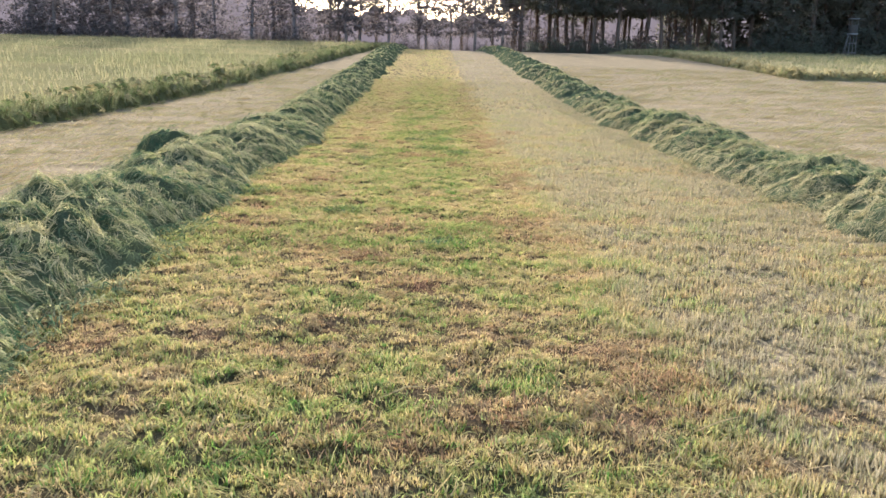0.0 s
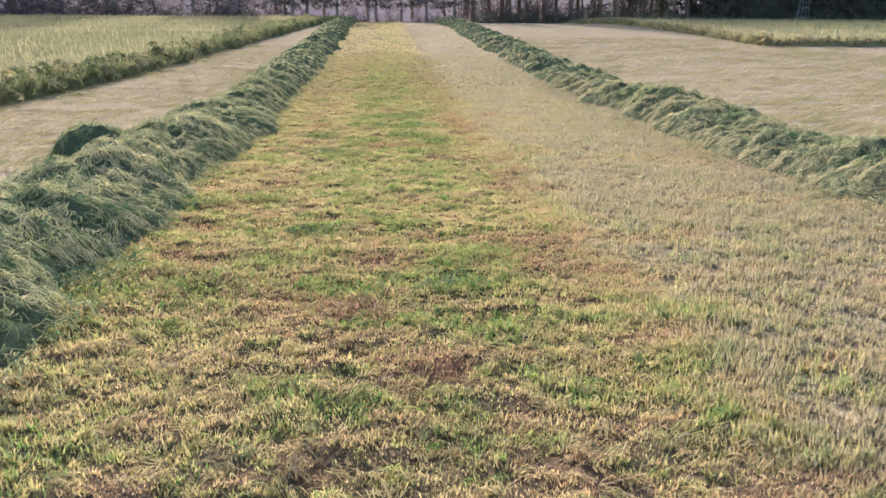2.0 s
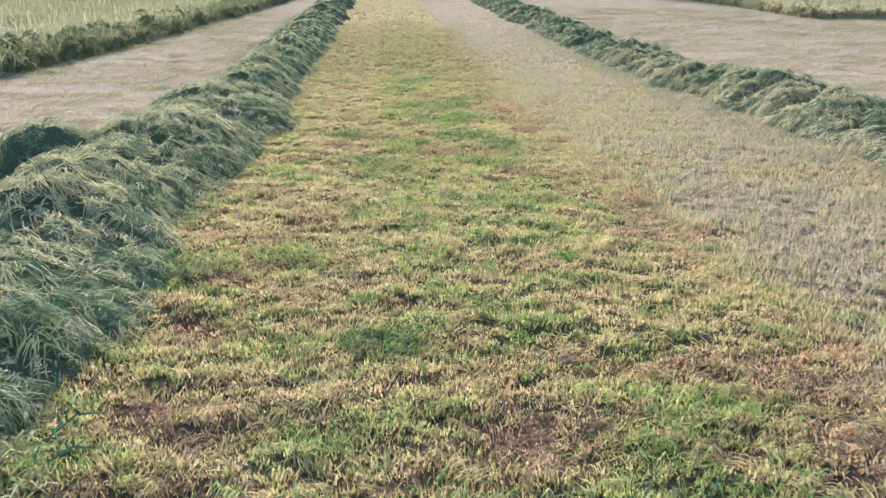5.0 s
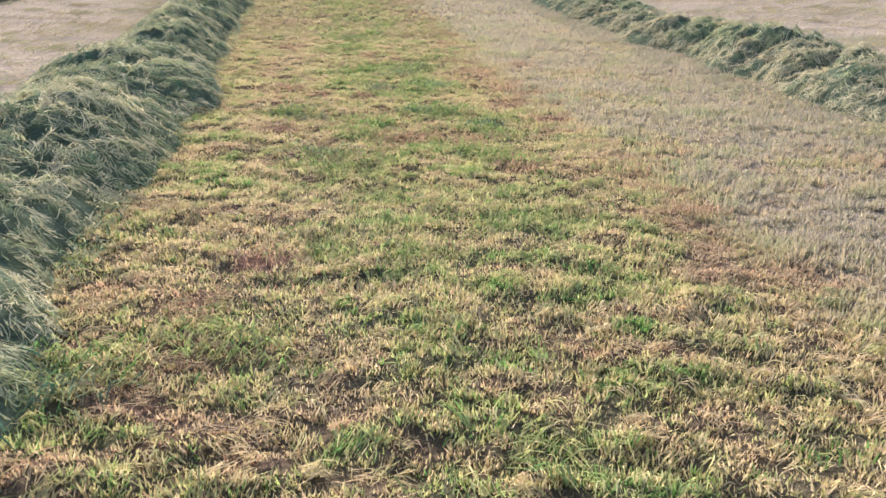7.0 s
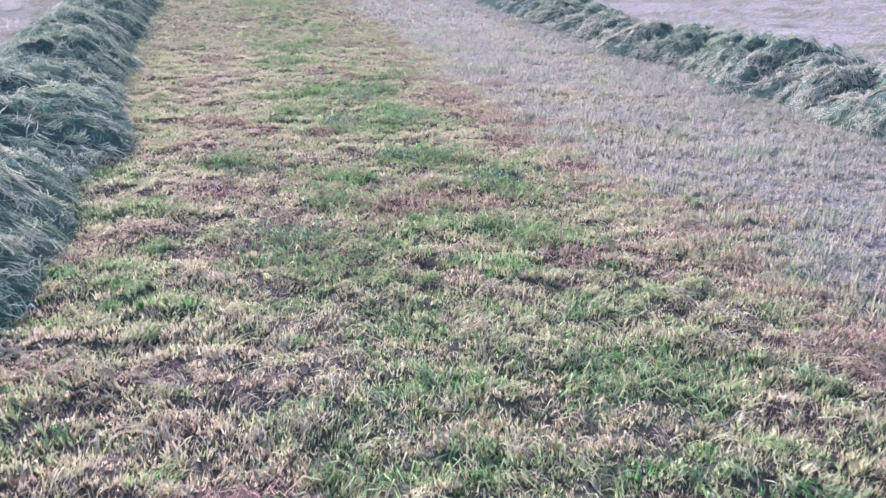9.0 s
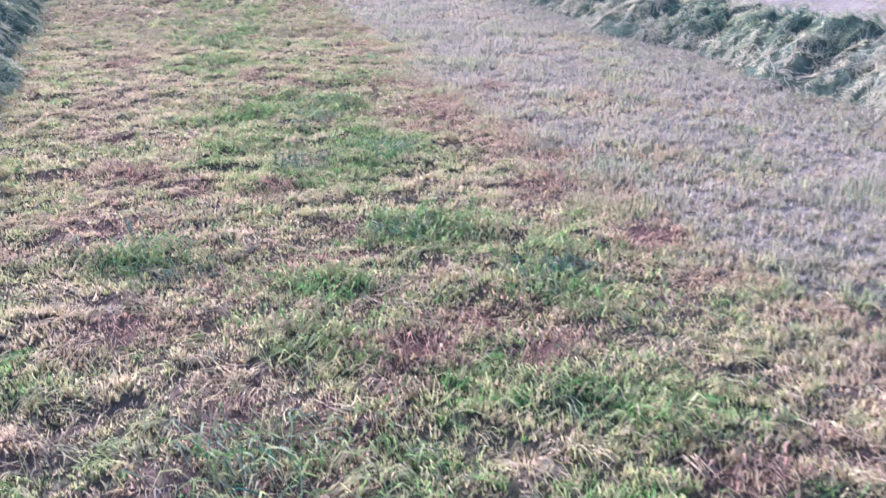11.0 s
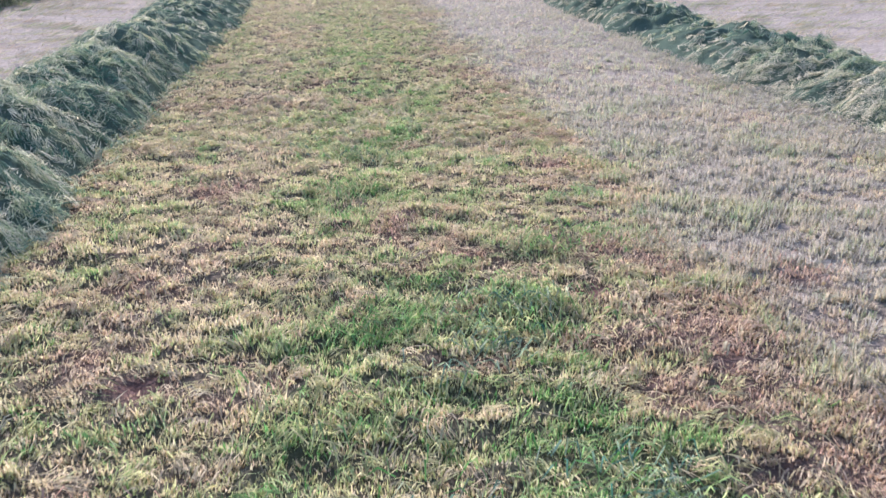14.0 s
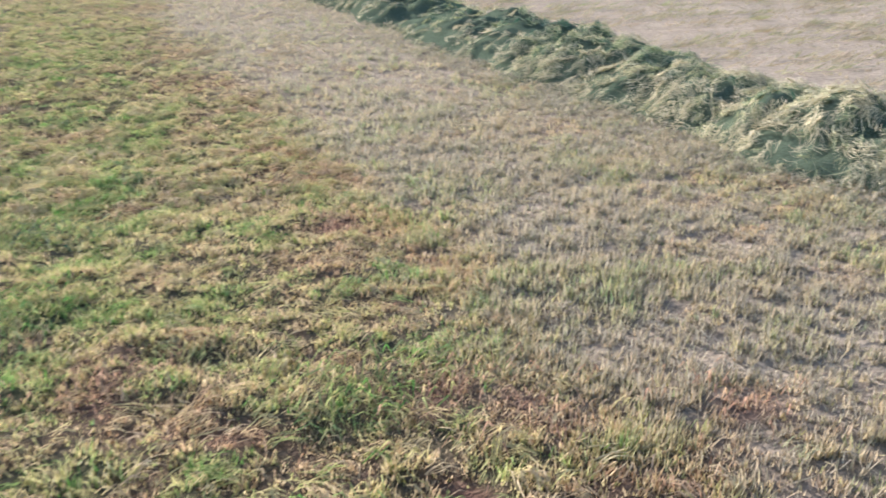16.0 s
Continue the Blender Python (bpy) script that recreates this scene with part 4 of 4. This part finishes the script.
def bush(name, label, seed, height, spread, clumps, per, size, leaves=LEAVES):
    r = np.random.default_rng(seed)
    plant = thing(name, label, "bush", group="undergrowth of the wood")
    bm = bmesh.new()
    centres, radii = [], []
    for c in range(clumps):
        a, d = r.uniform(0, 2 * math.pi), spread * r.random() ** 0.6
        tip = (math.cos(a) * d, math.sin(a) * d, height * r.uniform(0.25, 1.0) * (1 - 0.35 * d / spread))
        tube(bm, [(tip[0] * 0.1, tip[1] * 0.1, -0.1), (tip[0] * 0.45, tip[1] * 0.45, tip[2] * 0.55), tip], [0.05, 0.03, 0.01], 4)
        centres.append(tip), radii.append(r.uniform(0.35, 0.75) * height / 3)
        centres.append((tip[0], tip[1], tip[2] * 0.5)), radii.append(r.uniform(0.35, 0.7) * height / 3)
    tagged(part("stem", bm, BARK, plant), kind="stuff")
    part_of("crown", mesh_of("crown", *leaf_cloud(r, centres, radii, per, size, 0.9)), leaves, plant)
    return plant


def plant_wood():
    pines = [conifer("pine_tree", "tall pine with a bare reddish trunk and thin dark crown", 300 + s, 17 + s, 0.34, 3.2, 11, 26, 0.28, 0.1) for s in range(3)]
    spruces = [conifer("spruce_tree", "dark conifer with drooping limbs down to the ground", 320 + s, 15 + 2 * s, 0.03, 3.4, 20, 20, 0.34, 0.35) for s in range(3)]
    bushes = [bush("bush", "dark leafy undergrowth bush at the foot of the wood", 340 + s, 3.4 + 0.6 * s, 1.9, 26, 40, 0.2) for s in range(3)]
    thin = [conifer("pine_tree", "slender pine with sparse low crown and sky showing through", 360 + s, 13 + s, 0.2, 2.6, 15, 18, 0.2, 0.12, HAZED_NEEDLES, HAZED_BARK) for s in range(2)]
    hazed_spruces = [conifer("spruce_tree", "conifer with grey-brown haze put into its colour, limbs down to the ground", 380 + s, 15 + 2 * s, 0.03, 3.4, 18, 11, 0.26, 0.3, HAZED_NEEDLES, HAZED_BARK) for s in range(2)]
    hazed_bushes = [bush("bush", "undergrowth bush with grey-brown haze put into its colour", 390 + s, 3.2 + 0.6 * s, 1.9, 22, 16, 0.2, HAZED_NEEDLES) for s in range(2)]
    r = np.random.default_rng(77)
    used = set()

    def put(ob, x, y, s):
        m = pose(x, y, float(ground_z(y)) - 0.05, 0, 0, r.uniform(0, 360))
        if ob.name not in used:
            used.add(ob.name)
            ob.matrix_basis = m @ Matrix.Diagonal((s, s, s, 1))
        else:
            o = copy_thing(ob, m)
            o.scale = (s, s, s)
    for x in np.arange(-78, 84, 2.6):
        gap = -13 < x < -7 or -6 < x < 10         # here the sky shows between thin crowns
        stand = -13 < x < 34                     # open pine stand
        for row_y in (96, 101, 107):
            px, py = x + r.uniform(-1.1, 1.1), row_y + r.uniform(-1.5, 1.5)
            if stand:
                if not gap:
                    put(pines[r.integers(3)], px, py, r.uniform(0.85, 1.15))
                elif row_y < 100 or (row_y < 105 and r.random() < 0.4):
                    put(thin[r.integers(2)], px, py, r.uniform(0.85, 1.15))
            elif row_y < 105 and x > 0:
                put(spruces[r.integers(3)] if r.random() < 0.8 else pines[r.integers(3)], px, py, r.uniform(0.85, 1.2))
            elif row_y < 105 and r.random() < 0.6:
                put(hazed_spruces[r.integers(2)], px, py, r.uniform(0.85, 1.2))
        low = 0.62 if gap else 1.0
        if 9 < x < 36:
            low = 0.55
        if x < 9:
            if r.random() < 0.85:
                put(hazed_bushes[r.integers(2)], x + r.uniform(-0.8, 0.8), 94 + r.uniform(-0.8, 0.8), low * r.uniform(0.8, 1.1))
        else:
            put(bushes[r.integers(3)], x + r.uniform(-0.8, 0.8), 94 + r.uniform(-0.8, 0.8), low * r.uniform(0.8, 1.1))
        if x < 9:
            if r.random() < 0.8:
                put(hazed_bushes[r.integers(2)], x + 1.3 + r.uniform(-0.8, 0.8), 98 + r.uniform(-0.8, 0.8), low * r.uniform(0.9, 1.15))
        else:
            put(bushes[r.integers(3)], x + 1.3 + r.uniform(-0.8, 0.8), 98 + r.uniform(-0.8, 0.8), low * r.uniform(0.9, 1.15))
        if 8 < x < 26:
            for by in (99, 104, 110):                  # undergrowth in the hazed tone between the open trunks
                if r.random() < 0.75:
                    put(hazed_bushes[r.integers(2)], x + r.uniform(-1.2, 1.2), by + r.uniform(-1, 1), r.uniform(0.7, 1.7))
            put(hazed_spruces[r.integers(2)], x + r.uniform(-1.2, 1.2), 114 + r.uniform(-1, 1), r.uniform(0.5, 0.8))
        if stand and x > 24 and r.random() < 0.5:
            put(bushes[r.integers(3)], x + r.uniform(-0.8, 0.8), 103 + r.uniform(-0.8, 0.8), r.uniform(0.9, 1.3))
            put(spruces[r.integers(3)], x + r.uniform(-0.8, 0.8), 112 + r.uniform(-0.8, 0.8), r.uniform(0.7, 1.0))


plant_wood()


def haze_backdrop():
    """Added glowing sheets far behind the first trees, haze put into their colour, closing the view."""
    m, nodes, links, bsdf = material("glowing_haze")
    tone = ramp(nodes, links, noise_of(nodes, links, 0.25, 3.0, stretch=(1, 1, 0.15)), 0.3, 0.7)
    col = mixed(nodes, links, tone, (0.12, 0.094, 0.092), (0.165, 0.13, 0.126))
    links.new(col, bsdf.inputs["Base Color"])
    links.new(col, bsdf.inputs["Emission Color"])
    # the glow lifts the sheets to the haze tone, no lamp is there
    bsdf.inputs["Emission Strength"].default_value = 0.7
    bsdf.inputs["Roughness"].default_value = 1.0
    r = np.random.default_rng(92)
    for y, base, rough, seed in ((150.0, 7.0, 3.2, 1), (178.0, 9.5, 3.0, 2), (210.0, 11.5, 2.6, 3)):
        xs = np.linspace(-300, 300, 1201)
        crowns = np.zeros_like(xs)
        for cx in r.uniform(-300, 300, 420):                   # one pointed or rounded crown after another
            wide, tall = r.uniform(1.2, 3.2), r.uniform(0.2, 1.0)
            crowns = np.maximum(crowns, tall * np.clip(1 - np.abs((xs - cx) / wide) ** r.uniform(0.9, 2.2), 0, 1))
        low = base + 18 * np.clip((np.abs(xs + 6) - 26) / 16, 0, 1) + rough * crowns + 0.5 * value_noise(xs, xs * 0, 0.8, seed + 90) + 2.0 * value_noise(xs, xs * 0, 14.0, seed + 95)
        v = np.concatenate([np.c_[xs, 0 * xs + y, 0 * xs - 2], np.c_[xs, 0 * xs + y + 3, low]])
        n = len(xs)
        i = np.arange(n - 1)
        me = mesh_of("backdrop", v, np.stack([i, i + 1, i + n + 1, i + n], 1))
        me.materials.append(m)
        tagged(new("backdrop", me), "glowing grey-mauve sheet with haze in its colour, in place of far wood", "distant wood", kind="structure")


haze_backdrop()

# ---- raised hide at the edge of the wood ----


def beam(bm, a, b, w):
    d = Vector(b) - Vector(a)
    m = Matrix.Translation((Vector(a) + Vector(b)) / 2) @ d.to_track_quat("Z", "Y").to_matrix().to_4x4() @ Matrix.Diagonal((w, w, d.length, 1))
    bmesh.ops.create_cube(bm, size=1.0, matrix=m)


def slab(bm, x0, x1, y0, y1, z0, z1):
    bmesh.ops.create_cube(bm, size=1.0, matrix=Matrix.Translation(((x0 + x1) / 2, (y0 + y1) / 2, (z0 + z1) / 2)) @ Matrix.Diagonal((x1 - x0, y1 - y0, z1 - z0, 1)))


def raised_hide(x, y):
    hide = thing("raised_hide", "wooden raised hide on four splayed legs before the wood", "hunting stand", (x, y, float(ground_z(y))))
    for sx in (-1, 1):
        for sy in (-1, 1):
            bm = bmesh.new()
            beam(bm, (sx * 0.85, sy * 0.8, -0.2), (sx * 0.6, sy * 0.55, 2.5), 0.12)
            part("leg", bm, GREY_WOOD, hide)
    for z in (0.9, 1.7):
        for s in (-1, 1):
            k = 0.85 - 0.09 * z
            bm = bmesh.new()
            beam(bm, (-k, s * k * 0.93, z), (k, s * k * 0.93, z), 0.08)
            part("brace", bm, GREY_WOOD, hide)
            bm = bmesh.new()
            beam(bm, (s * k, -k * 0.93, z), (s * k, k * 0.93, z), 0.08)
            part("brace", bm, GREY_WOOD, hide)
    bm = bmesh.new()
    slab(bm, -0.85, 0.85, -0.8, 0.8, 2.44, 2.56)
    part("platform", bm, ROOF_FELT, hide, "pale boarded platform")
    for s in (-1, 1):
        bm = bmesh.new()
        slab(bm, -0.72, 0.72, s * 0.66 - 0.02, s * 0.66 + 0.02, 2.56, 3.25)
        part("wall_panel", bm, DARK_BOARDS, hide, "dark boarded side")
        bm = bmesh.new()
        slab(bm, s * 0.7 - 0.02, s * 0.7 + 0.02, -0.64, 0.64, 2.56, 3.25)
        part("wall_panel", bm, DARK_BOARDS, hide)
        for t in (-1, 1):
            bm = bmesh.new()
            beam(bm, (s * 0.66, t * 0.6, 2.56), (s * 0.66, t * 0.6, 3.75), 0.08)
            part("post", bm, GREY_WOOD, hide)
    bm = bmesh.new()
    slab(bm, -0.95, 0.95, -0.9, 0.9, 3.75, 3.82)
    part("roof", bm, ROOF_FELT, hide, "pale flat sheet roof")
    ladder = bmesh.new()
    beam(ladder, (-2.1, -0.35, -0.1), (-0.8, -0.25, 2.5), 0.08)
    rail = part("ladder", ladder, GREY_WOOD, hide)
    bm = bmesh.new()
    beam(bm, (-2.1, 0.2, -0.1), (-0.8, 0.1, 2.5), 0.08)
    part("rail", bm, GREY_WOOD, rail)
    for i in range(8):
        f = (i + 0.5) / 8
        bm = bmesh.new()
        beam(bm, (-2.1 + 1.3 * f, -0.33, -0.1 + 2.6 * f), (-2.1 + 1.3 * f, 0.18, -0.1 + 2.6 * f), 0.05)
        part("rung", bm, GREY_WOOD, rail)
    return hide


raised_hide(44.7, 91.0).scale = (0.5, 0.5, 1.22)

# ---- small outlying heap ----
clump = thing("grass_clump", "dark green heap of cut grass beside the long row", "grass heap", (0, 0, 0))
heap_chunk(heap_dome(-3.98, 12.75, 0.57, 0.43, 93), -4.66, -3.3, 12.1, 13.4, 0.045, 2000, 4, 0.0062, 94, lambda x, tone: (0.78 + 0 * x, 0.2 + 0 * x, 0 * x), (0.4, 93), clump)
